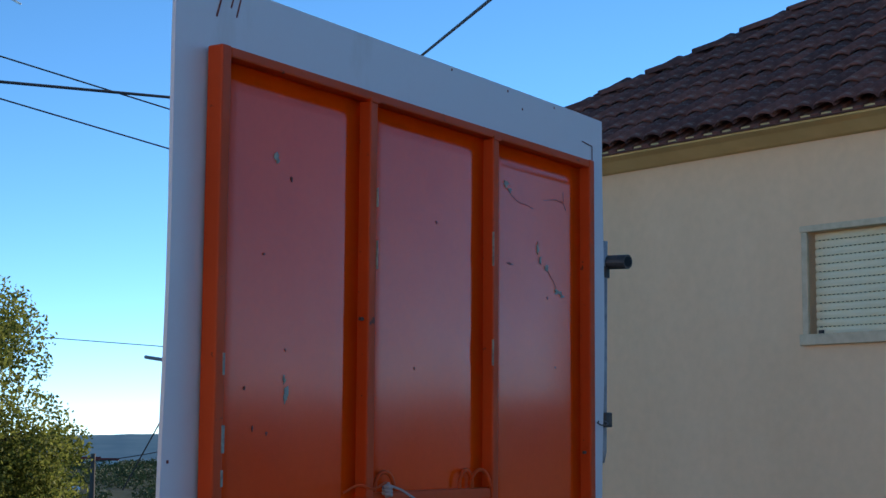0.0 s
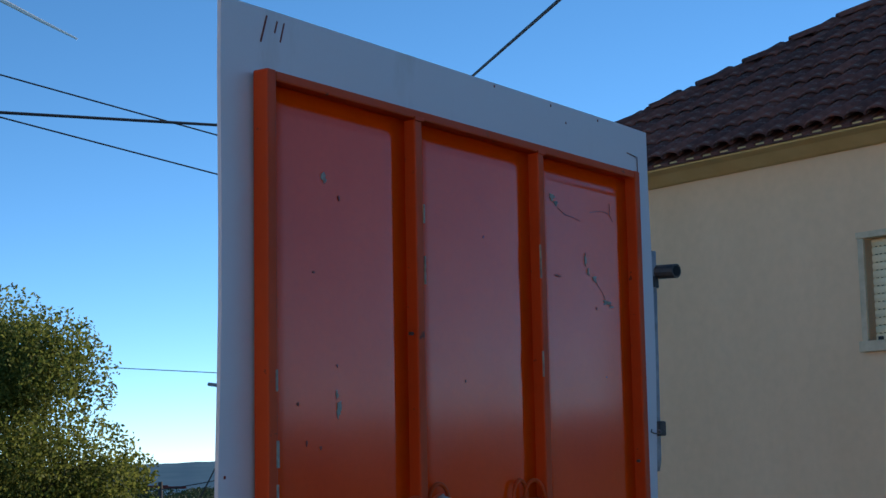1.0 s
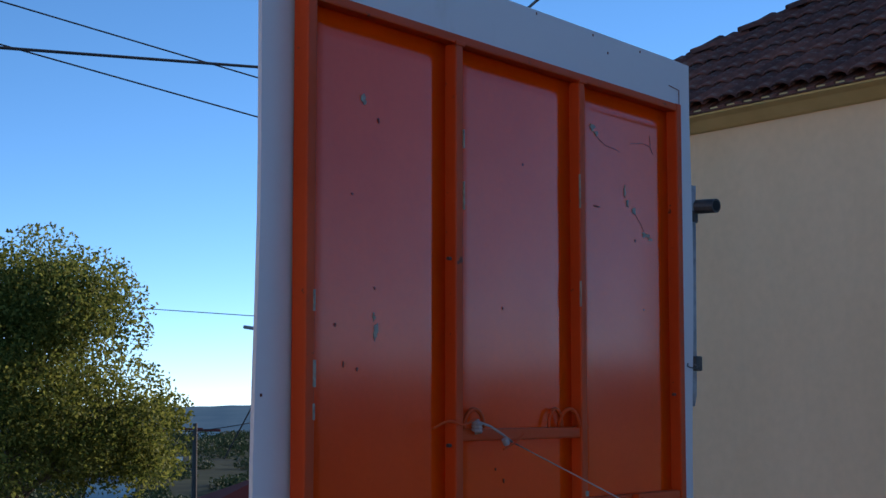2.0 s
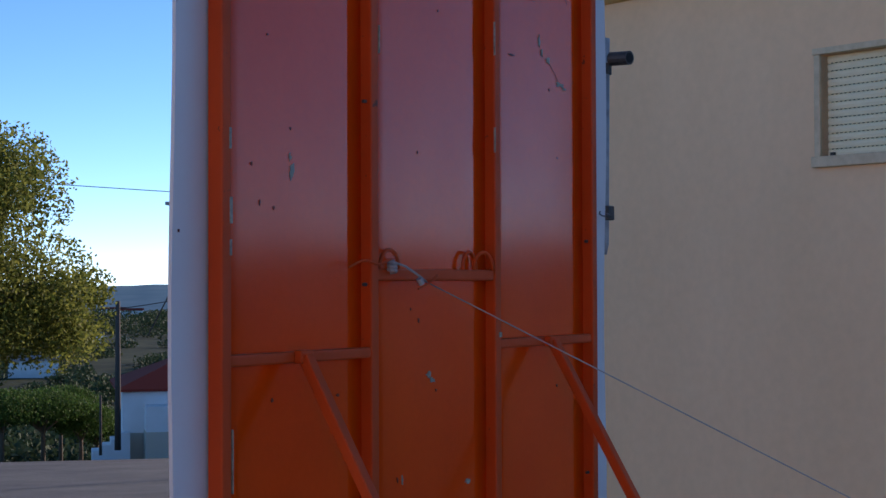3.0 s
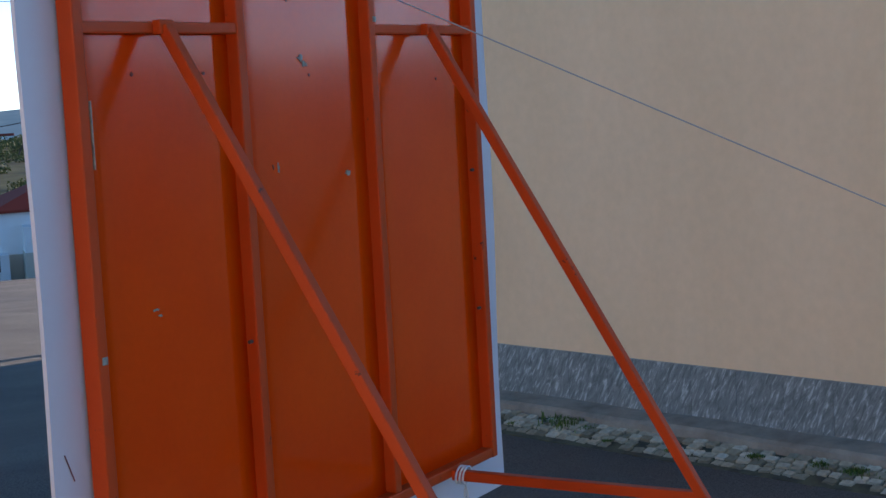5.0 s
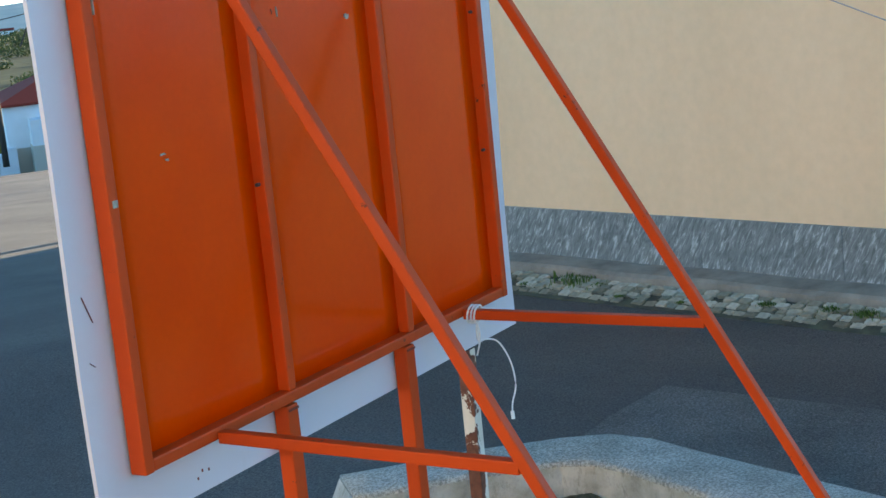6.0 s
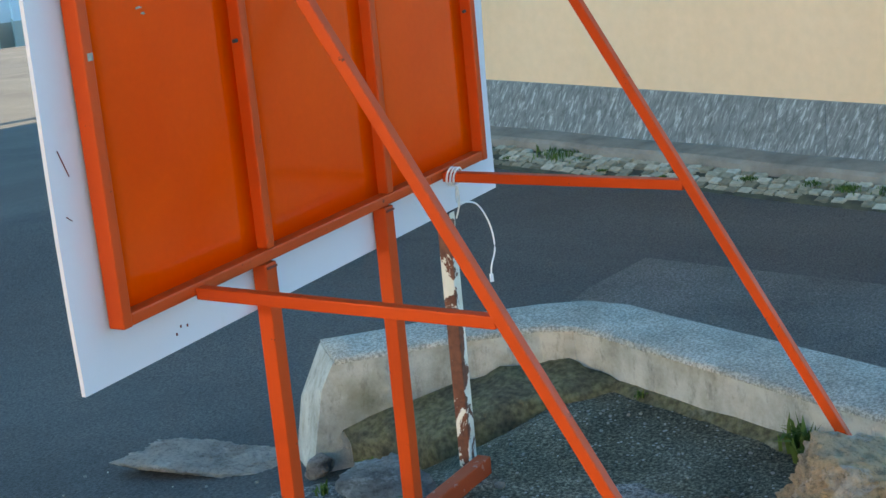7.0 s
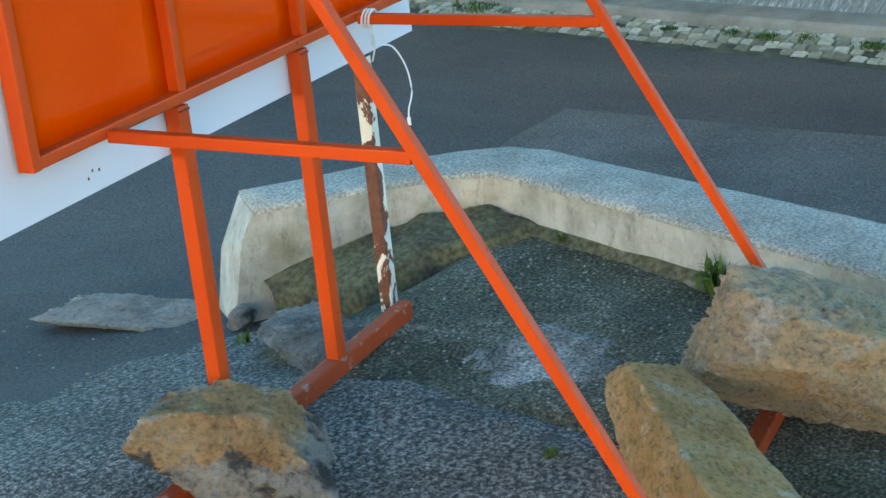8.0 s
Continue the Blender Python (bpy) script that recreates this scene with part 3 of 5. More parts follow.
    def flake(sheet, x, z, w, h, mat):
        bm = bmesh.new()
        n = 13
        pts = []
        for k in range(n):
            a = 2 * math.pi * k / n
            s = rng.uniform(0.3, 0.95)
            pts.append(bm.verts.new((x + w * s * math.cos(a), 0.0, z + h * s * math.sin(a))))
        f = bm.faces.new(pts)
        got = bmesh.ops.extrude_face_region(bm, geom=[f])
        for v in bm.verts:
            v.co.y = TD - 0.0030
        for v in [g for g in got["geom"] if isinstance(g, bmesh.types.BMVert)]:
            v.co.y = TD + 0.001
        part("chip", bm, mat, sheets[sheet])

    for s, x, z, w, h in ((0, -0.300, 2.205, 0.012, 0.024), (0, -0.306, 2.232, 0.006, 0.012), (0, -0.341, 2.662, 0.012, 0.013), (2, 0.522, 2.730, 0.018, 0.013), (2, 0.537, 2.716, 0.012, 0.008),
                          (2, 0.672, 2.588, 0.009, 0.022), (2, 0.684, 2.560, 0.008, 0.012), (2, 0.714, 2.546, 0.014, 0.014), (2, 0.772, 2.489, 0.028, 0.008), (2, 0.795, 2.480, 0.014, 0.006),
                          (1, 0.180, 1.776, 0.016, 0.012), (1, 0.194, 1.764, 0.012, 0.010), (1, 0.336, 1.524, 0.013, 0.009), (2, 0.47, 2.05, 0.005, 0.005), (1, 0.076, 1.552, 0.004, 0.014),
                          (0, -0.340, 1.318, 0.012, 0.004), (0, -0.330, 1.306, 0.008, 0.003)):
        flake(s, x, z, w, h, chip_grey)
    # dark flakes: scratches, the lower ones painting in the shade of dents
    for s, x, z, w, h in ((0, -0.373, 2.47, 0.006, 0.005), (0, -0.304, 2.291, 0.005, 0.006), (0, -0.423, 2.214, 0.007, 0.009), (0, -0.398, 2.139, 0.005, 0.010), (0, -0.356, 2.131, 0.006, 0.007),
                          (0, -0.294, 2.625, 0.005, 0.010), (1, 0.22, 2.60, 0.005, 0.005), (1, 0.138, 2.273, 0.004, 0.006), (2, 0.72, 2.47, 0.006, 0.006), (2, 0.76, 2.30, 0.004, 0.004),
                          (0, -0.361, 1.754, 0.007, 0.008), (0, -0.153, 1.752, 0.007, 0.008), (1, 0.208, 1.742, 0.007, 0.007), (2, 0.752, 1.722, 0.006, 0.007), (1, 0.14, 1.90, 0.005, 0.008),
                          (1, 0.11, 1.925, 0.004, 0.006), (2, 0.537, 2.538, 0.026, 0.006), (1, 0.058, 1.555, 0.004, 0.010)):
        flake(s, x, z, w * 0.7, h * 0.7, scratch_dent_shade)
    # fine cracks
    for s, pts in ((2, [(0.545, 2.705), (0.58, 2.692), (0.62, 2.690), (0.65, 2.684)]), (2, [(0.70, 2.712), (0.76, 2.722), (0.80, 2.718), (0.815, 2.70)]), (2, [(0.80, 2.745), (0.802, 2.72)]),
                   (2, [(0.72, 2.54), (0.735, 2.525), (0.75, 2.515), (0.765, 2.495)])):
        bm = tube_bm([(x, TD - 0.0024, z) for x, z in pts], 0.0006, 5)
        part("crack", bm, scratch_dent_shade, sheets[s])
    # bare edge wear and bolts on the uprights and the outer tube
    for x, z, w, h in ((XL + 0.022, 2.255, 0.003, 0.02), (XL + 0.024, 2.12, 0.004, 0.025), (XL + 0.023, 2.05, 0.003, 0.015), (XL + 0.016, 1.255, 0.007, 0.007), (M1 + 0.013, 2.62, 0.0015, 0.02),
                       (M1 + 0.014, 2.50, 0.0012, 0.03), (M2 - 0.0145, 2.56, 0.001, 0.04), (M2 - 0.0145, 2.32, 0.001, 0.03), (M2 + 0.006, 1.86, 0.005, 0.006), (XL + 0.029, 1.65, 0.0012, 0.06)):
        part("bare_spot", box_bm((x - w, -0.0012, z - h), (x + w, 0.004, z + h), 0.001), chip_grey, sign)
    for x, z in ((M1 - 0.019, 2.365), (M1 - 0.019, 1.98), (M1 - 0.019, 1.215), (XR - 0.034, 2.09), (XR - 0.034, 1.49), (XR - 0.034, 1.14)):
        part("bolt", tube_bm([(x, 0.012, z), (x - 0.010, 0.012, z)], 0.004, 8), dark_pipe, sign)


build_billboard()


# ---- lamp arm pipe behind the board ----
def build_pipe():
    ob = thing("pipe_post", pose(1.137, 0.100, 2.06), "weathered galvanised pipe with a dark stub beside the board", "pipe")
    part("pipe", tube_bm([(0, 0, 0.0), (0, 0, 0.03), (0, 0, 0.60)], 0.02, 14, ends=(0.010, 0.021)), galvanised, ob, smooth=True)
    part("collar", tube_bm([(0, 0, 0.50), (0, 0, 0.53)], 0.026, 14), dark_pipe, ob)
    stub = part("stub", tube_bm([(0.02, 0.02, 0.545), (0.0, -0.085, 0.540)], 0.0195, 14), dark_pipe, ob, "dark horizontal pipe stub")
    part("bore", tube_bm([(-0.0015, -0.0845, 0.540), (-0.002, -0.0862, 0.540)], 0.014, 14), hole_shade, stub)
    part("clamp", box_bm((-0.018, -0.026, 0.095), (0.02, 0.022, 0.135), 0.004), dark_pipe, ob)
    pts = [(-0.005 - 0.2 * s, -0.03 - 0.075 * s + 0.01 * math.sin(9 * s), 0.105 + 0.006 * math.sin(7 * s)) for s in [k / 8 for k in range(9)]]
    part("tie_wire", tube_bm(pts, 0.0018, 6), dark_pipe, ob)


build_pipe()


def eased(points, n=6):
    """A smooth line through the points."""
    p = [Vector(q) for q in points]
    p = [p[0] * 2 - p[1]] + p + [p[-1] * 2 - p[-2]]
    out = []
    for a, b, c, d in zip(p, p[1:], p[2:], p[3:]):
        for k in range(n):
            t = k / n
            out.append(0.5 * (2 * b + (c - a) * t + (2 * a - 5 * b + 4 * c - d) * t * t + (3 * b - a - 3 * c + d) * t ** 3))
    return out + [p[-2]]


# ---- stay wire and its knots ----
def build_stay():
    ob = thing("stay_wire", pose(-0.005, 0.0, 2.03), "thin grey steel stay wire tied to a loop", "wire")
    d = Vector((0.185, -0.8875, -0.4226))
    pts = []
    for k in range(31):
        s = k / 30 * 4.82
        pts.append(Vector((0.105, -0.02, -0.045)) + d * s - Vector((0, 0, 0.012 * math.sin(math.pi * k / 30))))
    part("wire", tube_bm(pts, 0.0014, 8), wire_mat, ob, smooth=True)
    part("wire", tube_bm([(0.0, 0.0, 0.0), (0.03, -0.018, -0.012), (0.07, -0.022, -0.030), pts[0]], 0.0025, 8), wire_mat, ob, smooth=True)
    coil = [(0.0 + 0.008 * math.cos(a), -0.004 + 0.009 * math.sin(a), 0.0 - 0.0010 * k) for k in range(26) for a in (k * 0.8,)]
    part("knot", tube_bm(coil, 0.004, 6), wire_mat, ob)
    part("knot", tube_bm([(0.062, -0.03, -0.038), (0.07, -0.032, -0.05)], 0.007, 8), wire_mat, ob)
    part("tail", tube_bm(eased([(-0.012, -0.01, 0.004), (-0.06, -0.012, -0.008), (-0.10, -0.005, 0.0), (-0.15, -0.002, -0.015)]), 0.0026, 6), red_tube, ob)
    part("tail", tube_bm(eased([(0.06, -0.03, -0.06), (0.10, -0.035, -0.045), (0.135, -0.03, -0.03)]), 0.0024, 6), red_tube, ob)


build_stay()


# ---- cord round the bottom corner ----
def build_cord():
    ob = thing("tie_cord", pose(0.690, -0.014, 0.757), "white knotted cord hanging from the strut", "cord")
    for dy in (0.0, -0.010, -0.019):
        loop = [(0.021 * math.cos(a), dy - 0.004 * math.sin(a), 0.022 * math.sin(a)) for a in [k * math.pi / 8 for k in range(17)]]
        part("turn", tube_bm(loop, 0.003, 6), cord_white, ob, smooth=True)
    part("strand", tube_bm(eased([(0.0, -0.014, -0.02), (0.012, -0.012, -0.05), (0.030, 0.0, -0.08), (0.045, 0.02, -0.12)]), 0.0024, 6), cord_white, ob, smooth=True)
    part("strand", tube_bm(eased([(0.004, -0.010, -0.03), (0.02, 0.0, -0.07), (0.05, 0.01, -0.080), (0.10, -0.01, -0.095), (0.115, -0.035, -0.15), (0.105, -0.05, -0.21), (0.080, -0.05, -0.25), (0.070, -0.052, -0.275)]), 0.0022, 6), cord_white, ob, smooth=True)
    part("tassel", tube_bm([(0.070, -0.052, -0.270), (0.068, -0.054, -0.290)], 0.005, 7), cord_white, ob)


build_cord()


# ---- rusty post in the planter ----
def build_post():
    ob = thing("steel_post", pose(0.856, 0.108, -0.10), "square steel post with flaking white paint and rust", "post")
    part("post", box_bm((-0.0185, -0.0185, 0), (0.0185, 0.0185, 0.718), 0.004), post_white, ob)
    # near-black plate painting the shade of the post's hollow top
    part("dark_top", box_bm((-0.0165, -0.0165, 0.714), (0.0165, 0.0165, 0.721), 0.002), hole_shade, ob)


build_post()


# ---- planter ----
OUTER = [(1.252, 0.836), (1.555, 0.545), (1.745, 0.31), (1.825, 0.16), (1.808, 0.01), (1.690, -0.255), (1.505, -0.708), (1.330, -1.115), (0.67, -2.62)]
INNER = [(1.098, 0.684), (1.365, 0.420), (1.535, 0.205), (1.56, 0.10), (1.530, 0.0), (1.447, -0.172), (1.188, -0.72), (0.985, -1.181), (0.325, -2.68)]
CAP_Z = 0.075


def finer(line, n):
    out = []
    for a, b in zip(line, line[1:]):
        for k in range(n):
            s = k / n
            out.append((a[0] + (b[0] - a[0]) * s, a[1] + (b[1] - a[1]) * s))
    return out + [line[-1]]


def build_planter():
    ob = thing("planter", pose(0, 0, 0), "low whitewashed concrete planter wall, stained and mossy", "planter")
    out, inn = finer(OUTER, 5), finer(INNER, 5)
    bm = bmesh.new()
    rows = []
    for k, ((xo, yo), (xi, yi)) in enumerate(zip(out, inn)):
        n = lambda s, a=0.006: a * noise.noise((xo * 4 + s, yo * 4, s * 1.7))
        dx, dy = xo - xi, yo - yi
        l = math.hypot(dx, dy)
        dx, dy = dx / l, dy / l
        zt = CAP_Z - 0.010
        rows.append([bm.verts.new(p) for p in (
            (xo + 0.05 * dx, yo + 0.05 * dy, ground_z(xo, yo) - 0.12),
            (xo + 0.012 * dx + n(1), yo + 0.012 * dy, -0.10),
            (xo + n(2), yo + n(3), zt),
            (xi + n(4), yi + n(5), zt),
            (xi + 0.006 * dx + n(6, 0.012), yi + n(7, 0.012), -0.02 + n(8, 0.02)),
            (xi - 0.010 * dx + n(9, 0.015), yi - 0.010 * dy, min(-0.14, ground_z(xi, yi) - 0.06)))])
    # the short end leans outwards towards its foot
    ex, ey = OUTER[0][0] - OUTER[1][0], OUTER[0][1] - OUTER[1][1]
    el = math.hypot(ex, ey)
    for i, lean in ((0, 0.13), (1, 0.08), (4, 0.05), (5, 0.12)):
        rows[0][i].co += Vector((ex / el, ey / el, 0)) * lean
    for a, b in zip(rows, rows[1:]):
        for k in range(5):
            bm.faces.new((a[k], b[k], b[k + 1], a[k + 1]))
    bm.faces.new(rows[0])
    bm.faces.new(rows[-1][::-1])
    part("wall", bm, concrete, ob, "whitewashed stained concrete wall")
    # rough rounded coping
    bm = bmesh.new()
    rows = []
    for k, ((xo, yo), (xi, yi)) in enumerate(zip(out, inn)):
        dx, dy = xo - xi, yo - yi
        row = []
        for s, z in ((-0.03, -0.016), (-0.025, -0.003), (0.03, 0.004), (0.27, 0.006), (0.5, 0.007), (0.73, 0.006), (0.96, 0.003), (1.02, -0.004), (1.025, -0.018)):
            w = 0.003 * noise.noise((xi * 7 + s * 3, yi * 7, 2.0))
            row.append(bm.verts.new((xi + dx * s + w, yi + dy * s + w, CAP_Z + z + 0.4 * w)))
        rows.append(row)
    for a, b in zip(rows, rows[1:]):
        for k in range(8):
            bm.faces.new((a[k], b[k], b[k + 1], a[k + 1]))
    for r in (rows[0], rows[-1]):
        bm.faces.new(r)
    part("coping", bm, concrete_top, ob, "rough grey concrete coping", smooth=True)
    # raised mossy ledge along the short wall, running out to a mound by the wall's end
    bm = bmesh.new()
    rows = []
    n = 22
    for k in range(n + 1):
        s = k / n
        i = s * (len(inn) * 0.62 - 1)
        a, b = inn[int(i)], inn[int(i) + 1]
        fx, fy = a[0] + (b[0] - a[0]) * (i % 1), a[1] + (b[1] - a[1]) * (i % 1)
        ex, ey = 0.97 + (1.56 - 0.97) * s, 0.40 + (-0.17 - 0.40) * s
        grow = min(1, 0.12 + s / 0.16)
        ex, ey = fx + (ex - fx) * grow, fy + (ey - fy) * grow
        row = []
        for u, z in ((-0.06, 0.0), (0.1, 0.012), (0.4, 0.004), (0.75, -0.004), (0.93, -0.012), (1.0, -0.03), (1.05, -0.075), (1.10, -0.12)):
            x, y = fx + (ex - fx) * u, fy + (ey - fy) * u
            g = 0.018 * noise.noise((x * 9, y * 9, 4.4)) + 0.014 * noise.noise((x * 22, y * 22, 1.4))
            drop = -0.11 * max(0, 1 - s / 0.34) ** 1.3 - 0.045 * max(0, (s - 0.6) / 0.4)
            zz = -0.046 + z + 0.8 * g + drop
            if u > 1.05:
                zz = ground_z(x, y) - 0.08
            row.append(bm.verts.new((x + g, y + g, zz)))
        rows.append(row)
    for a, b in zip(rows, rows[1:]):
        for k in range(7):
            bm.faces.new((a[k], b[k], b[k + 1], a[k + 1]))
    silt = bmesh.new()
    rows2 = []
    for k, (x, y) in enumerate(inn[20:]):
        a = inn[20 + k - 1]
        b = inn[min(len(inn) - 1, 20 + k + 1)]
        l = math.hypot(b[0] - a[0], b[1] - a[1])
        nx, ny = (b[1] - a[1]) / l, -(b[0] - a[0]) / l
        w = noise.noise((x * 5, y * 5, 0.7))
        row = []
        for u, z in ((-0.012, -0.060 + 0.018 * w), (0.006, -0.064 + 0.018 * w), (0.020 + 0.010 * w, -0.078), (0.045 + 0.015 * w, -0.098)):
            row.append(silt.verts.new((x + nx * u, y + ny * u, z + 0.004 * noise.noise((x * 30, y * 30, u * 40)))))
        rows2.append(row)
    for a, b in zip(rows2, rows2[1:]):
        for k in range(3):
            silt.faces.new((a[k], b[k], b[k + 1], a[k + 1]))
    part("silt", silt, moss_conc, ob, "dark mossy silt along the foot of the wall", smooth=True)
    part("ledge", bm, moss_conc, ob, "dark mossy broken concrete ledge", smooth=True)


build_planter()


def build_floor():
    """The gritty floor inside the planter, one uneven sheet."""
    bm = bmesh.new()
    n = 44
    vs = {}
    for i in range(n + 1):
        for j in range(n + 1):
            u, v = i / n, j / n
            y = 0.60 - 3.3 * v
            xr = ramp_of(-y, [(-0.68, 1.13), (-0.426, 1.39), (-0.10, 1.58), (0.172, 1.465), (0.72, 1.21), (1.18, 1.005), (2.68, 0.345)])
            xl = ramp_of(-y, [(-0.6, 0.75), (0.0, 0.42), (0.6, 0.30), (1.6, 0.05), (2.7, -0.1)]) + 0.06 * noise.noise((y * 3, 0.2, 0.1))
            x = xl + (xr - xl) * u
            z = -0.088 + 0.012 * noise.noise((x * 3, y * 3, 0.5)) + 0.005 * noise.noise((x * 14, y * 14, 0.5))
            t = min(1, max(0, (y - 0.08) / 0.3))
            z = z * (1 - t) + (ground_z(x, y) + 0.006) * t
            if i == 0:
                z = min(z, ground_z(x, y)) - 0.01
            vs[i, j] = bm.verts.new((x, y, z))
    for i in range(n):
        for j in range(n):
            bm.faces.new((vs[i, j], vs[i + 1, j], vs[i + 1, j + 1], vs[i, j + 1]))
    ob = finish("planter_floor", bm, soil, smooth=True)
    tagged(ob, "dark damp gritty cement floor inside the planter", "ground", kind="structure")


build_floor()


def build_grit_patch():
    rng = random.Random(6)
    pts = []
    for k in range(36):
        a = 2 * math.pi * k / 36
        w = 1 + 0.16 * math.sin(2 * a + 0.5) + 0.14 * math.sin(5 * a) + rng.uniform(-0.08, 0.08)
        pts.append((0.66 + 0.17 * w * math.cos(a) - 0.06 * math.sin(a), -0.44 + 0.20 * w * math.sin(a)))
    top = lambda x, y: -0.088 + 0.012 * noise.noise((x * 3, y * 3, 0.5)) + 0.005 * noise.noise((x * 14, y * 14, 0.5))
    ob = finish("pavement_patch", sheet_bm(pts, top, 0.005, -0.006, 0.06), pale_grit, smooth=True)
    tagged(ob, "pale crumbling cement patch on the planter floor", "pavement", kind="structure")


build_grit_patch()


# ---- rocks ----
def rock(name, m, size, seed, mat, label, cuts, rough=0.05, chip=(0.80, 0.95), strata=(1, 1, 1)):
    """A broken block: a ball of facets cut by planes, then roughened."""
    bm = bmesh.new()
    bmesh.ops.create_icosphere(bm, subdivisions=6, radius=1.0)
    rng = random.Random(seed)
    planes = []
    for c in cuts:
        planes.append((Vector(c[:3]).normalized(), c[3]))
    for _ in range(9):
        v = Vector((rng.gauss(0, 1), rng.gauss(0, 1), rng.gauss(0, 1))).normalized()
        planes.append((v, rng.uniform(chip[0], chip[1])))
    for v in bm.verts:
        d = v.co.normalized()
        r = 1.6
        for nrm, off in planes:
            c = d.dot(nrm)
            if c > 0.05:
                r = min(r, off / c)
        p = d * r
        f = noise.noise(p * 2.1 + Vector((seed, 0, 0))) * rough + noise.noise(p * 5.5 + Vector((0, seed, 0))) * rough * 0.55 + noise.noise(p * 13 + Vector((0, 0, seed))) * rough * 0.62 + noise.noise(p * 29 + Vector((0, seed, seed))) * rough * 0.48
        g = Vector((p.x * strata[0], p.y * strata[1], p.z * strata[2]))
        f += rough * (0.75 * abs(noise.noise(g * 7.0 + Vector((seed, seed, 0)))) + 0.36 * noise.noise(g * 17.0) + 0.14 * noise.noise(g * 41.0))
        p = p + d * f
        v.co = Vector((p.x * size[0], p.y * size[1], p.z * size[2]))
    ob = finish(name, bm, mat)
    ob.matrix_world = m
    return tagged(ob, label, "rock")


BLOCK = [(1, 0.1, 0, 0.9), (-1, 0.1, 0.1, 0.9), (0, 1, 0.1, 0.85), (0.1, -1, 0, 0.85), (0, 0.1, 1, 0.8), (0, 0, -1, 0.8)]
SLAB = [(1, 0.05, 0.1, 1.0), (-1, 0, 0, 1.0), (0.03, 1, 0, 0.95), (0.12, -1, 0, 0.95), (0, 0.02, 1, 0.92), (0, 0, -1, 0.95), (0.7, -0.75, 0.2, 1.22)]
rock("rock", pose(-0.180, -0.082, 0.026, 6, 18, -62), (0.222, 0.150, 0.125), 3, rock_brown, "rust-brown broken rock weighing down the base tube", BLOCK + [(0.75, 0, 0.66, 0.72), (-0.6, 0.3, 0.7, 0.86), (0.2, -0.75, 0.65, 0.74), (-0.5, -0.5, -0.6, 0.8)], 0.08, (0.95, 1.2))
rock("rock", pose(-0.005, -1.036, 0.054, 22, -4, 37), (0.30, 0.104, 0.072), 8, rock_yellow, "ochre split rock slab lying against the brace foot", SLAB, 0.06, (1.12, 1.3), (0.25, 1.5, 1.5))
rock("rock", pose(0.500, -1.185, 0.052, 8, 15, -58), (0.31, 0.215, 0.175), 14, rock_pale, "large grey and ochre rock on the brace foot", BLOCK + [(-0.7, -0.5, 0.6, 0.95), (-0.35, -0.9, -0.7, 0.56), (0.1, 0.25, 1, 0.78), (-0.8, 0.5, 0.1, 0.95), (0.45, 0.1, 0.89, 0.70)], 0.08, (1.0, 1.25))
rock("flat_stone", pose(1.12, 1.21, -0.325, -2, 3, -80), (0.25, 0.12, 0.06), 21, rock_slab, "flat pale stone slab set in the road", [(0, 0, 1, 0.55), (0, 0, -1, 0.8), (0.9, 0.4, 0, 0.95), (-0.9, 0.3, 0, 0.9)], 0.10)
rock("flat_stone", pose(0.640, 0.200, -0.105, 4, -3, 38), (0.155, 0.105, 0.050), 25, rock_grey, "lichen-spotted flat stone beside the base tube", [(0, 0, 1, 0.75), (0.5, 0.2, 0.8, 0.85), (-0.6, 0.3, 0.7, 0.85), (0, 0, -1, 0.8)], 0.10)
rock("flat_stone", pose(1.00, 0.71, -0.235, 0, 0, 10), (0.05, 0.035, 0.032), 29, rock_brown, "broken stone lump at the planter's end", BLOCK, 0.08)


def build_pebbles():
    rng = random.Random(4)
    base = bmesh.new()
    bmesh.ops.create_icosphere(base, subdivisions=2, radius=1)
    for v in base.verts:
        v.co *= 1 + 0.25 * noise.noise(v.co * 1.6)
    first = finish("pebble", base, rock_slab)
    tagged(first, "small pale loose stone on the gritty floor", "stone", "loose stones")
    spots = [(0.72, -0.06, 0.016), (0.87, -0.28, 0.014)]
    for _ in range(150):
        x, y = rng.uniform(0.3, 1.35), rng.uniform(-1.1, 0.1)
        if x < ramp_of(-y, [(0.1, 1.4), (1.2, 0.95)]):
            spots.append((x, y, rng.uniform(0.002, 0.0065)))
    for _ in range(110):
        spots.append((rng.uniform(-0.5, 0.6), rng.uniform(-0.7, 1.2), rng.uniform(0.002, 0.006)))
    for k, (x, y, r) in enumerate(spots):
        m = pose(x, y, max(-0.084, ground_z(x, y) + 0.008) + r * 0.3, 0, 0, rng.uniform(0, 360)) @ Matrix.Diagonal((r, r * rng.uniform(0.6, 1), r * 0.6, 1))
        if k == 0:
            first.matrix_world = m
        else:
            o = first.copy()
            scene.collection.objects.link(o)
            o.matrix_world = m


build_pebbles()


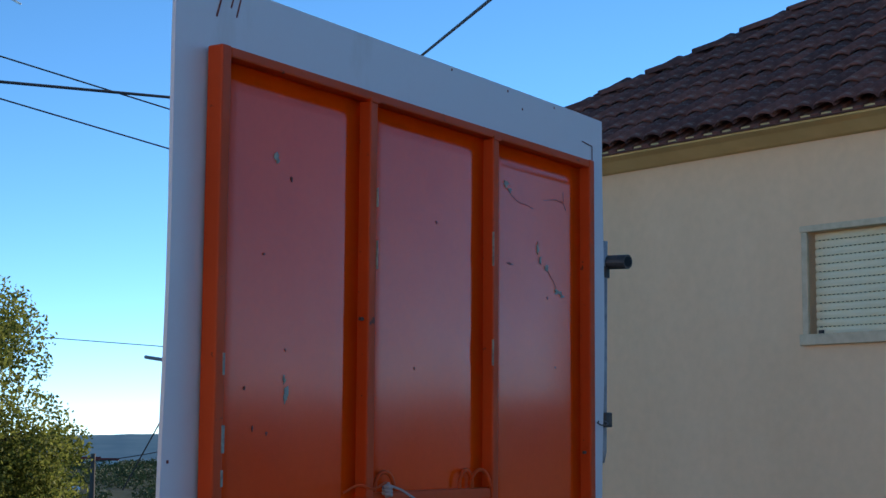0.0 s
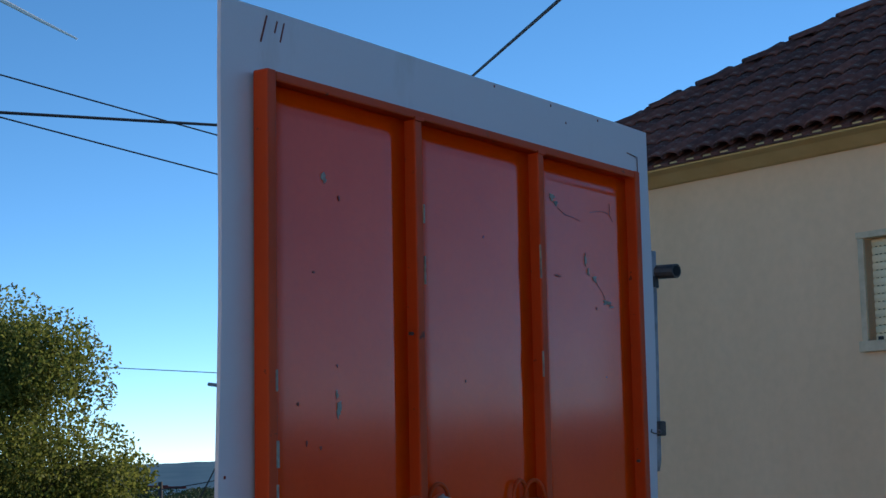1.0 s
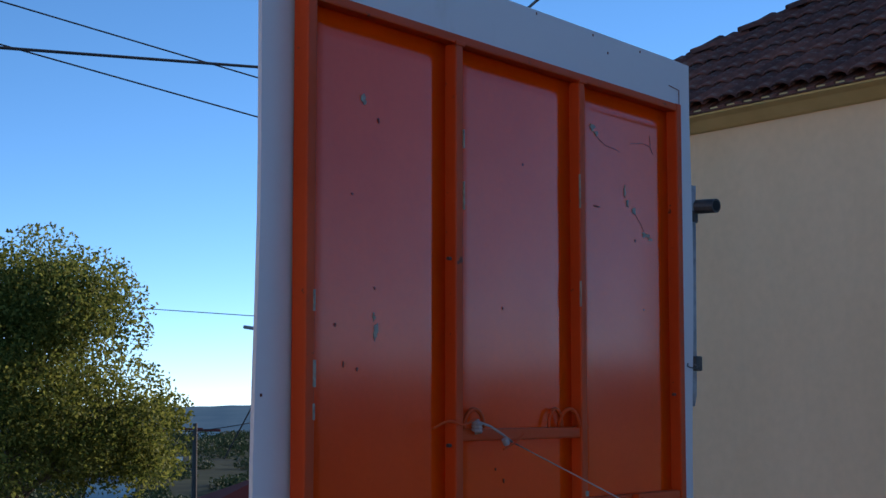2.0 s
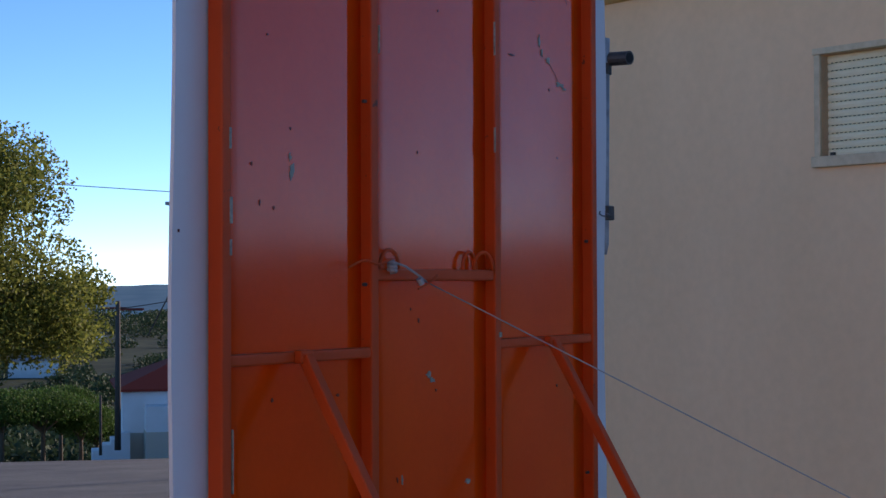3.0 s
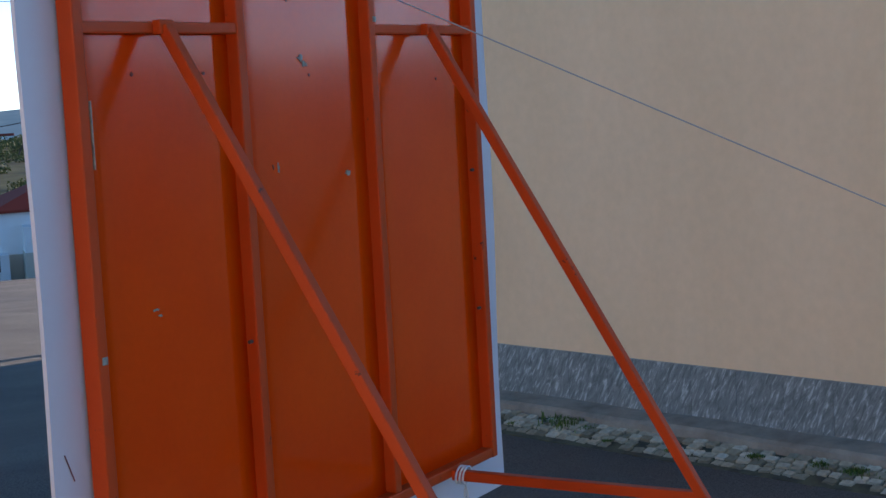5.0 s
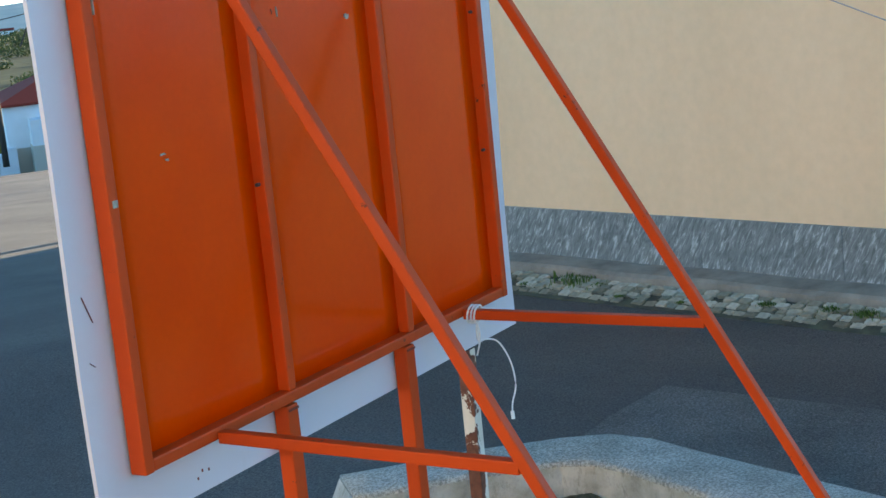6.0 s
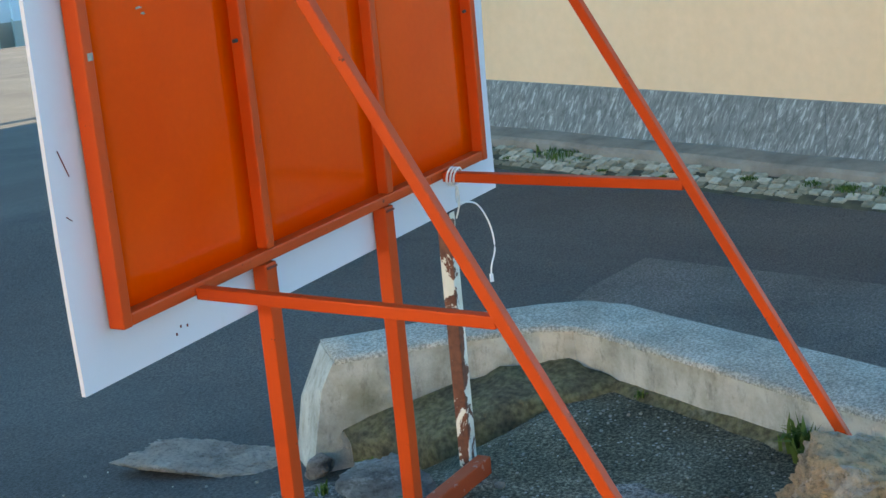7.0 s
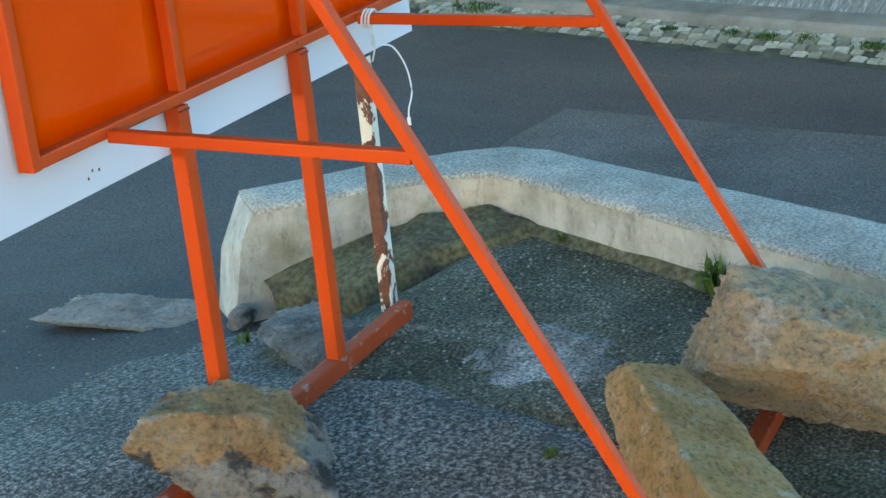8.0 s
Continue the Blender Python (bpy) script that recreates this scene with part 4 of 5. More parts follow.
# ---- weeds ----
def weed(name, x, y, z, n, h, seed, label, spread=0.22):
    rng = random.Random(seed)
    bm = bmesh.new()
    for _ in range(n):
        a = rng.uniform(0, 6.28)
        lean = rng.uniform(0.1, 0.9)
        hh = h * rng.uniform(0.4, 1.0)
        w = hh * rng.uniform(0.02, 0.05) + 0.002
        bx, by = x + rng.gauss(0, h * spread), y + rng.gauss(0, h * spread)
        side = Vector((-math.sin(a), math.cos(a), 0)) * w
        out = Vector((math.cos(a), math.sin(a), 0))
        p = Vector((bx, by, z))
        q = p + out * hh * lean * 0.35 + Vector((0, 0, hh * 0.6))
        t = p + out * hh * lean + Vector((0, 0, hh * (1 - 0.4 * lean)))
        v = [bm.verts.new(c) for c in (p - side, p + side, q + side, q - side, t)]
        bm.faces.new((v[0], v[1], v[2], v[3]))
        bm.faces.new((v[3], v[2], v[4]))
    return tagged(finish(name, bm, leaf_weed), label, "weed", kind="stuff")


weed("weed_tuft", 1.15, -0.735, -0.09, 55, 0.13, 2, "green grass tuft at the planter wall")
weed("weed_tuft", 1.42, -0.17, -0.08, 25, 0.03, 3, "tiny green sprout in the planter")
weed("weed_tuft", 0.93, 0.47, -0.20, 25, 0.06, 6, "small weeds beside the planter end")
weed("weed_tuft", 0.55, 0.11, -0.09, 22, 0.05, 7, "small weeds beside the flat stone")
weed("weed_tuft", 0.60, 0.42, -0.12, 20, 0.05, 9, "small weeds on the road edge")
weed("weed_tuft", 0.16, -0.66, -0.085, 30, 0.03, 12, "low green weeds in the grit")


# ---- house across the road ----
HOUSE = pose(7.2, 2.0, 0, 0, 0, -106.7)
EAVE_Z, PITCH, OVER, HX0, HX1, HY1 = 4.165, 0.625, 0.30, -3.1, 4.9, 10.4
DADO = -0.222


def build_house():
    ob = thing("house", HOUSE, "cream plastered house with a hipped clay tile roof", "house")
    wx0, wx1, wz0, wz1 = 0.316, 0.985, 2.795, 3.458
    # front wall in pieces round the window opening
    bm = bmesh.new()
    for lo, hi in (((HX0, 0, -1.2), (wx0, 0.3, 4.24)), ((wx1, 0, -1.2), (HX1, 0.3, 4.24)), ((wx0, 0, -1.2), (wx1, 0.3, wz0)), ((wx0, 0, wz1), (wx1, 0.3, 4.24))):
        box_bm(lo, hi, 0, bm)
    bmesh.ops.remove_doubles(bm, verts=bm.verts, dist=1e-4)
    part("wall", bm, plaster, ob, "cream plaster front wall")
    for lo, hi in (((HX0, 0.3, -1.2), (HX0 + 0.3, HY1, 4.24)), ((HX1 - 0.3, 0.3, -1.2), (HX1, HY1, 4.24)), ((HX0 + 0.3, HY1 - 0.3, -1.2), (HX1 - 0.3, HY1, 4.24))):
        part("wall", box_bm(lo, hi), plaster, ob)
    # cornice under the eave
    bm = bmesh.new()
    prof = [(-0.004, 4.055), (-0.05, 4.06), (-0.10, 4.08), (-0.17, 4.11), (-0.27, 4.122), (-0.27, 4.165), (0.05, 4.20)]
    a = [bm.verts.new((HX0 - 0.2, y, z)) for y, z in prof]
    b = [bm.verts.new((HX1 + 0.2, y, z)) for y, z in prof]
    for k in range(len(prof) - 1):
        bm.faces.new((a[k], b[k], b[k + 1], a[k + 1]))
    bm.faces.new((a[-1], b[-1], b[0], a[0]))
    bm.faces.new(a)
    bm.faces.new(b[::-1])
    part("cornice", bm, cornice_mat, ob, "ochre painted cornice")
    # window
    win = part("window", box_bm((wx0, 0.10, wz0), (wx1, 0.14, wz1)), hole_shade, ob, "window closed by a cream roller shutter")
    for lo, hi in (((wx0 - 0.045, -0.02, wz0), (wx0, 0.10, wz1)), ((wx1, -0.02, wz0), (wx1 + 0.045, 0.10, wz1)), ((wx0 - 0.05, -0.03, wz1), (wx1 + 0.05, 0.10, wz1 + 0.042))):
        part("surround", box_bm(lo, hi, 0.006), stone_trim, win)
    part("sill", box_bm((wx0 - 0.05, -0.05, wz0 - 0.07), (wx1 + 0.05, 0.10, wz0), 0.006), stone_trim, win, "pale stone sill")
    nsl = 13
    h = (wz1 - wz0) / nsl
    slat = None
    for k in range(nsl):
        z = wz0 + h * k
        if slat is None:
            bm = bmesh.new()
            prof = [(0.078, 0.0), (0.071, 0.006), (0.067, h * 0.5), (0.069, h - 0.008), (0.078, h)]
            a = [bm.verts.new((wx0, y, q)) for y, q in prof]
            b = [bm.verts.new((wx1, y, q)) for y, q in prof]
            for i in range(4):
                bm.faces.new((a[i], b[i], b[i + 1], a[i + 1]))
            slat = part("slat", bm, shutter_mat, win)
            slat.location.z = z
        else:
            o = slat.copy()
            scene.collection.objects.link(o)
            o.location.z = z
    for k in range(1, nsl):
        bm = bmesh.new()
        x = wx0 + 0.03
        while x < wx1 - 0.04:
            box_bm((x, 0.0655, wz0 + h * k - 0.002), (x + 0.014, 0.070, wz0 + h * k + 0.002), 0, bm)
            x += 0.034
        part("slot", bm, hole_shade, win, "row of small dark light slots")["kind"] = "stuff"
    part("latch", box_bm((wx0 + 0.03, 0.045, wz0), (wx0 + 0.06, 0.068, wz0 + 0.03), 0.004), dark_pipe, win)
    # roof deck under the tiles
    x0, x1, y0 = HX0 - OVER, HX1 + OVER, -OVER
    half = (HY1 + 2 * OVER) / 2
    rx0, rx1 = x0 + half, x1 - half
    if rx1 < rx0:
        rx0 = rx1 = (x0 + x1) / 2
    zr = EAVE_Z + PITCH * half
    bm = bmesh.new()
    c = [bm.verts.new(p) for p in ((x0, y0, EAVE_Z - 0.03), (x1, y0, EAVE_Z - 0.03), (x1, y0 + 2 * half, EAVE_Z - 0.03), (x0, y0 + 2 * half, EAVE_Z - 0.03))]
    r0, r1 = bm.verts.new((x0 + half, y0 + half, zr - 0.03)), bm.verts.new((x0 + half + 0.02, y0 + half, zr - 0.03))
    bm.faces.new((c[0], c[1], r1, r0))
    bm.faces.new((c[1], c[2], r1))
    bm.faces.new((c[2], c[3], r0, r1))
    bm.faces.new((c[3], c[0], r0))
    bm.faces.new(c[::-1])
    roof = part("roof", bm, tile_mat, ob, "dark weathered clay tile roof")
    # barrel tiles on the front slope
    TWD, TLN = 0.16, 0.36
    sl = math.hypot(1, PITCH)
    ang = math.atan(PITCH)

    def tile_mesh(up):
        bm = bmesh.new()
        rows = []
        for e, (yy, rr) in enumerate(((0.0, 0.5), (1.08, 0.40))):
            outer = [bm.verts.new((TWD * rr * 1.12 * math.cos(math.pi * k / 6), yy * TLN, (0.050 if up else -0.05) * math.sin(math.pi * k / 6) + (0.012 if e == 0 else 0.0))) for k in range(7)]
            inner = [bm.verts.new((TWD * (rr - 0.06) * 1.12 * math.cos(math.pi * k / 6), yy * TLN, (0.036 if up else -0.062) * math.sin(math.pi * k / 6) + (0.010 if e == 0 else -0.004))) for k in range(7)]
            rows.append((outer, inner))
        (o0, i0), (o1, i1) = rows
        for k in range(6):
            bm.faces.new((o0[k], o0[k + 1], o1[k + 1], o1[k]))
            bm.faces.new((i0[k], i1[k], i1[k + 1], i0[k + 1]))
            bm.faces.new((o0[k], i0[k], i0[k + 1], o0[k + 1]))
        return bm

    first = {}
    rng = random.Random(2)
    rest = bmesh.new()
    ncols = int((x1 - x0) / TWD)
    for j in range(0, 13):
        for i in range(ncols):
            x = x0 + TWD * (i + 0.5)
            yd = j * TLN / sl * 1.0 * sl * 0.93 / sl
            if x - x0 < yd - 0.1 or x > x1 - yd:
                continue
            m = pose(x + rng.uniform(-0.008, 0.008), y0 + yd, EAVE_Z + PITCH * yd + 0.012 + rng.uniform(-0.004, 0.004), math.degrees(ang) - 2.0, 0, rng.uniform(-1.5, 1.5))
            if "cover" not in first:
                first["cover"] = part("tile", tile_mesh(True), tile_mat, roof, smooth=True)
                first["cover"].matrix_basis = m
            else:
                o = first["cover"].copy()
                scene.collection.objects.link(o)
                o.matrix_basis = m
    # channel tiles between the covers, only their open mouths and troughs show
    for i in range(ncols + 1):
        x = x0 + TWD * i
        ln = min(x - x0, x1 - x, half) - 0.05
        if ln < 0.2:
            continue
        bar_bm((x, y0 + 0.01, EAVE_Z - 0.012), (x, y0 + ln, EAVE_Z - 0.012 + PITCH * ln), 0.07, 0.02, 0, (0, 0, 1), rest)
    part("tile_channel", rest, tile_mat, roof)["kind"] = "stuff"
    # hip ridge tiles, stepped
    hipdir = Vector((1, 1, PITCH)).normalized()
    hip = None
    for k in range(16):
        p = Vector((x0, y0, EAVE_Z + 0.03)) + hipdir * (0.42 * k)
        rotm = hipdir.to_track_quat("Y", "Z").to_matrix().to_4x4()
        m = Matrix.Translation(p) @ rotm @ pose(0, 0, 0, -2.5, 0, rng.uniform(-1, 1)) @ Matrix.Diagonal((1.25, 1.25, 1.2, 1))
        if hip is None:
            hip = part("ridge_tile", tile_mesh(True), tile_mat, roof, smooth=True)
            hip.matrix_basis = m
        else:
            o = hip.copy()
            scene.collection.objects.link(o)
            o.matrix_basis = m
    # marble dado slabs
    slab = None
    w = 0.362
    k = 0
    x = HX0
    while x < HX1 - w:
        if slab is None:
            slab = part("dado_slab", box_bm((0.001, -0.022, -0.575), (w - 0.001, 0.01, DADO), 0.0015), marble, ob, "grey white-streaked marble dado slab")
            slab.location.x = x
        else:
            o = slab.copy()
            scene.collection.objects.link(o)
            o.location.x = x
        x += w
    return ob


build_house()


# ---- pavement strip and cobbled gutter along the house ----
def build_gutter():
    bm = bmesh.new()
    xs = [HX0 - 1.5 + k * 0.25 for k in range(38)]
    rows = []
    for x in xs:
        g = 0.010 * noise.noise((x * 1.5, 0, 0))
        rows.append([bm.verts.new(p) for p in ((x, -0.02, -0.80), (x, -0.02, -0.565 + g), (x, -0.21, -0.59 + g), (x, -0.24 + 2 * g, -0.61 + g), (x, -0.255 + 2 * g, -0.80))])
    for a, b in zip(rows, rows[1:]):
        for k in range(4):
            bm.faces.new((a[k], b[k], b[k + 1], a[k + 1]))
    ob = finish("pavement", bm, pave_mat)
    ob.matrix_world = HOUSE
    tagged(ob, "narrow worn concrete pavement at the foot of the house", "pavement", kind="structure")
    bm = bmesh.new()
    rows = []
    for x in xs:
        rows.append([bm.verts.new(p) for p in ((x, -0.23, -0.664), (x, -0.40, -0.695), (x, -0.54, -0.732), (x, -0.56, -0.95))])
    for a, b in zip(rows, rows[1:]):
        for k in range(3):
            bm.faces.new((a[k], b[k], b[k + 1], a[k + 1]))
    bed = finish("gutter", bm, joint_soil)
    bed.matrix_world = HOUSE
    tagged(bed, "cobbled gutter of pale setts with weeds between", "gutter", kind="structure")
    rng = random.Random(9)
    kinds = []
    for s in range(5):
        bm = box_bm((-0.037, -0.027, -0.05), (0.037, 0.027, 0.0), 0.007)
        for v in bm.verts:
            v.co += Vector((rng.uniform(-1, 1), rng.uniform(-1, 1), rng.uniform(-0.6, 0.6))) * 0.006
        kinds.append(bm)
    made = []
    for bm in kinds:
        o = part("cobble", bm, cobble_mat, bed)
        made.append([o, False])
    for r, (yy, zz) in enumerate(((-0.285, -0.650), (-0.350, -0.664), (-0.415, -0.682), (-0.478, -0.704))):
        x = -2.2 + 0.04 * (r % 2)
        while x < 2.9:
            step = rng.uniform(0.078, 0.108)
            if rng.random() > 0.05:
                m = pose(x, yy + rng.uniform(-0.008, 0.008), zz + rng.uniform(-0.006, 0.006), rng.uniform(-3, 3) + 14, rng.uniform(-3, 3), rng.uniform(-7, 7)) @ Matrix.Diagonal((step / 0.088, 1, 1, 1))
                slot = made[rng.randrange(5)]
                if slot[1]:
                    o = slot[0].copy()
                    scene.collection.objects.link(o)
                else:
                    o = slot[0]
                    slot[1] = True
                o.matrix_basis = m
            x += step
    # weeds in the joints
    for k, (x, y, n, h) in enumerate(((-0.72, -0.37, 130, 0.2), (-0.5, -0.46, 60, 0.06), (0.9, -0.52, 80, 0.06), (1.35, -0.45, 90, 0.09), (1.6, -0.5, 90, 0.10), (1.85, -0.42, 90, 0.10), (-1.1, -0.58, 70, 0.05),
                                      (0.3, -0.63, 50, 0.04), (2.3, -0.5, 90, 0.10), (-1.5, -0.36, 50, 0.05), (-0.2, -0.66, 50, 0.04), (1.15, -0.38, 60, 0.06))):
        p = HOUSE @ Vector((x, -0.25 + (y + 0.36) * 0.75, -0.66))
        w = weed("weed_tuft", p.x, p.y, p.z - (0.03 if y < -0.55 else 0.01), n * 2, h * 0.38, 40 + k, "green weeds growing between the setts", 1.1)


build_gutter()


# ---- what the board hides: an added shade-casting house, and timber poles that carry the wires ----
def place(az, dist, z=None):
    a = radians(az + 0.62)
    x, y = -2.7 + dist * math.cos(a), -1.9 + dist * math.sin(a)
    return (x, y, ground_z(x, y) if z is None else z)


def simple_house(m, w, d, h, hr, label, steps=False):
    ob = thing("house", m, label, "house")
    part("wall", box_bm((0, 0, -1.5), (w, d, h)), white_wall, ob)
    part("plinth", box_bm((-0.04, -0.04, -1.5), (w + 0.04, d + 0.04, 0.62)), grey_render, ob, "grey cement plinth")
    bm = bmesh.new()
    o = 0.3
    c = [bm.verts.new(p) for p in ((-o, -o, h), (w + o, -o, h), (w + o, d + o, h), (-o, d + o, h))]
    q = [bm.verts.new((v.co.x, v.co.y, h + 0.12)) for v in c]
    rr = min(w, d) / 2
    r = [bm.verts.new((rr, d / 2, h + hr)), bm.verts.new((max(w - rr, rr + 0.1), d / 2, h + hr))]
    bm.faces.new(c[::-1])
    for k in range(4):
        bm.faces.new((c[k], c[(k + 1) % 4], q[(k + 1) % 4], q[k]))
    bm.faces.new((q[0], q[1], r[1], r[0]))
    bm.faces.new((q[1], q[2], r[1]))
    bm.faces.new((q[2], q[3], r[0], r[1]))
    bm.faces.new((q[3], q[0], r[0]))
    part("roof", bm, red_roof_mat, ob, "red clay roof")
    return ob


p = place(44.85, 75)
far_house = simple_house(pose(p[0], p[1], -5.55, 0, 0, -42), 11, 8, 2.55, 1.9, "white house with a red roof and grey plinth down the road")
part("annex", box_bm((1.0, -1.6, -1.5), (8, 0, 1.95)), white_wall, far_house, "white annex with a flat top")
part("annex_plinth", box_bm((0.96, -1.64, -1.5), (8.04, -0.1, 0.78)), grey_render, far_house)
for k in range(4):
    part("step", box_bm((-0.15 - 0.42 * k, -0.9, -1.5), (0.30 - 0.42 * k, 0.6, 0.70 - 0.26 * k)), white_wall, far_house, "white stair step")
# unseen house, added so that its shadow covers the near road
shade_house = simple_house(pose(17.3, 13.4, -1.7, 0, 0, 221), 9, 5.2, 6.2, 0.8, "unseen white house added to shade the road")


def pole(x, y, z, h, r, label, name="utility_pole", mat=wood_pole, arms=True):
    ob = thing(name, pose(x, y, z), label, "pole")
    part("pole", tube_bm([(0, 0, -0.3), (0, 0, h * 0.5), (0, 0, h)], r, 12, ends=(r * 1.15, r * 0.8)), mat, ob, smooth=True)
    if arms:
        part("bracket", box_bm((-0.06, -0.35, h - 0.5), (0.06, 0.35, h - 0.42), 0.01), dark_pipe, ob)
        for s in (-0.3, 0.3):
            part("insulator", tube_bm([(0, s, h - 0.42), (0, s, h - 0.3)], 0.04, 8), lamp_grey, ob)
    return ob


p = place(45.02, 73)
pole(p[0], p[1], -5.2, 6.45, 0.13, "dark timber utility pole beside the white house", arms=False)
p = place(45.62, 70)
pole(p[0], p[1], -5.1, 2.3, 0.06, "short dark post at the end of the road", "post", wood_pole, False)
hid = place(36.68, 26.2)
pole(hid[0], hid[1], hid[2], 8.7, 0.14, "tall timber pole carrying the street wires")


def build_lamp():
    b = place(42.27, 45)
    h = 1.98 + 45 * math.tan(radians(2.80)) - b[2]
    ob = thing("street_lamp", pose(*b), "grey street lamp on a tall pole", "street lamp")
    part("pole", tube_bm([(0, 0, -0.3), (0, 0, h + 0.55)], 0.09, 10, ends=(0.10, 0.05)), lamp_grey, ob, smooth=True)
    side = Vector((-math.sin(radians(42)), math.cos(radians(42)), 0))
    part("arm", tube_bm([Vector((0, 0, h - 0.12)), side * 0.25 + Vector((0, 0, h - 0.02))], 0.03, 8), lamp_grey, ob)
    a, bb = side * 0.15 + Vector((0, 0, h)), side * 0.85 + Vector((0, 0, h + 0.10))
    part("head", bar_bm(a, bb, 0.22, 0.10, 0.04), lamp_grey, ob, "flat grey lamp head")


build_lamp()


def cable(name, a, b, sag, r, label):
    pts = []
    for k in range(25):
        s = k / 24
        q = Vector(a).lerp(Vector(b), s)
        pts.append(q - Vector((0, 0, sag * 4 * s * (1 - s))))
    return tagged(finish(name, tube_bm(pts, r, 6), cable_black), label, "cable")


def toward(az, el, dist, eye=(-2.69, -1.91, 2.12)):
    a, e = radians(az), radians(el)
    return (eye[0] + dist * math.cos(a), eye[1] + dist * math.sin(a), eye[2] + dist * math.tan(e))


cable("overhead_cable", toward(58.0, 15.05, 22), toward(37.3, 9.93, 26.2), 0.0, 0.012, "thin black overhead telephone wire")
cable("overhead_cable", toward(58.0, 12.34, 20), toward(37.3, 11.68, 26.2), 0.0, 0.022, "thick black overhead power cable")
cable("overhead_cable", toward(58.0, 13.55, 22), toward(37.3, 8.6, 26.2), 0.0, 0.012, "thin black overhead telephone wire")
cable("overhead_cable", toward(34.11, 13.81, 24), toward(26.8, 19.4, 13), 0.0, 0.022, "thick twisted black cable rising over the roof")
cable("overhead_cable", toward(37.3, 11.0, 26.2), toward(34.11, 13.81, 24), 0.0, 0.022, "thick twisted black cable to the pole")
cable("overhead_cable", toward(58.0, 3.9, 48), toward(42.89, 3.1, 45), 0.0, 0.012, "thin black wire to the street lamp")
cable("overhead_cable", toward(42.9, 1.35, 60), toward(44.6, -1.95, 62), 0.0, 0.03, "steel stay cable slanting down behind the board")
p = place(45.02, 73)
cable("overhead_cable", (p[0], p[1], 0.9), toward(40.0, 0.3, 70), 0.2, 0.02, "thin wire from the timber pole")
cable("overhead_cable", (p[0], p[1], 0.9), toward(56.0, 0.2, 70), 0.5, 0.02, "thin wire from the timber pole")


# ---- trees ----
def leaf_cloud(bm, rng, centre, radii, n, size, squash=1.0, shell=0.55):
    for _ in range(n):
        while True:
            v = Vector((rng.uniform(-1, 1), rng.uniform(-1, 1), rng.uniform(-1, 1)))
            if shell < v.length < 1 or (v.length < 1 and rng.random() < 0.25):
                break
        p = Vector((centre[0] + v.x * radii[0], centre[1] + v.y * radii[1], centre[2] + v.z * radii[2]))
        s = size * rng.uniform(0.6, 1.2)
        a = Vector((rng.gauss(0, 1), rng.gauss(0, 1), rng.gauss(0, 1) * squash)).normalized()
        b = a.orthogonal().normalized()
        b.rotate(Matrix.Rotation(rng.uniform(0, 6.28), 3, a))
        c = a.cross(b)
        q = [bm.verts.new(p + w) for w in (-b * s, c * s * 0.55, b * s, -c * s * 0.55)]
        bm.faces.new(q)


def build_poplar():
    rng = random.Random(31)
    bx, by, bz = place(51.2, 32)
    ob = thing("tree", pose(bx, by, bz), "broad poplar tree with yellow-green leaves beside the road", "tree")
    bm = tube_bm([(0, 0, -0.2), (0.05, 0.0, 1.2), (0.1, 0.05, 2.6), (0.0, 0.1, 4.5), (0.1, 0, 6.4)], 0.2, 10, ends=(0.26, 0.05))
    part("trunk", bm, bark, ob, smooth=True)
    side = Vector((math.sin(radians(50)), -math.cos(radians(50)), 0))
    deep = Vector((math.cos(radians(50)), math.sin(radians(50)), 0))
    crown = bmesh.new()
    tips = []
    for k in range(34):
        h0 = rng.uniform(2.5, 5.8)
        a = rng.uniform(0, 6.28)
        reach = (3.2 - 0.55 * abs(h0 - 3.3)) * rng.uniform(0.72, 1.05)
        d = side * math.cos(a) + deep * math.sin(a)
        e = Vector((0.05, 0.05, h0)) + d * reach * 0.85 + Vector((0, 0, rng.uniform(0.6, 2.0)))
        m = Vector((0.05, 0.05, h0)).lerp(e, 0.5) + Vector((0, 0, 0.1))
        part("limb", tube_bm([(0.05, 0.05, h0), m, e], 0.04, 6, ends=(0.06, 0.012)), bark, ob)
        tips += [(e, 0.95), (m, 0.8), (m.lerp(e, 0.5), 0.9)]
        tips.append((e + d * 0.3 + Vector((0, 0, -0.5)), 0.6))
    for k in range(26):
        s = rng.uniform(-1, 1)
        z = 8.1 - 1.3 * s * s - rng.uniform(0, 1.6)
        tips.append((side * (2.0 * s) + deep * rng.uniform(-1.4, 1.4) + Vector((0, 0, z - 0.35)), rng.uniform(0.5, 0.9)))
    for k in range(16):
        tips.append((side * rng.uniform(1.9, 3.2) + deep * rng.uniform(-1.2, 1.0) + Vector((0, 0, rng.uniform(3.2, 4.6))), rng.uniform(0.3, 0.6)))
    for c, r in tips:
        n = int(640 * r * r) + 80
        leaf_cloud(crown, rng, c, (r, r, r * 0.85), n, 0.052)
    part("crown", crown, leaf_poplar, ob, "yellow-green fluttering poplar leaves")


build_poplar()


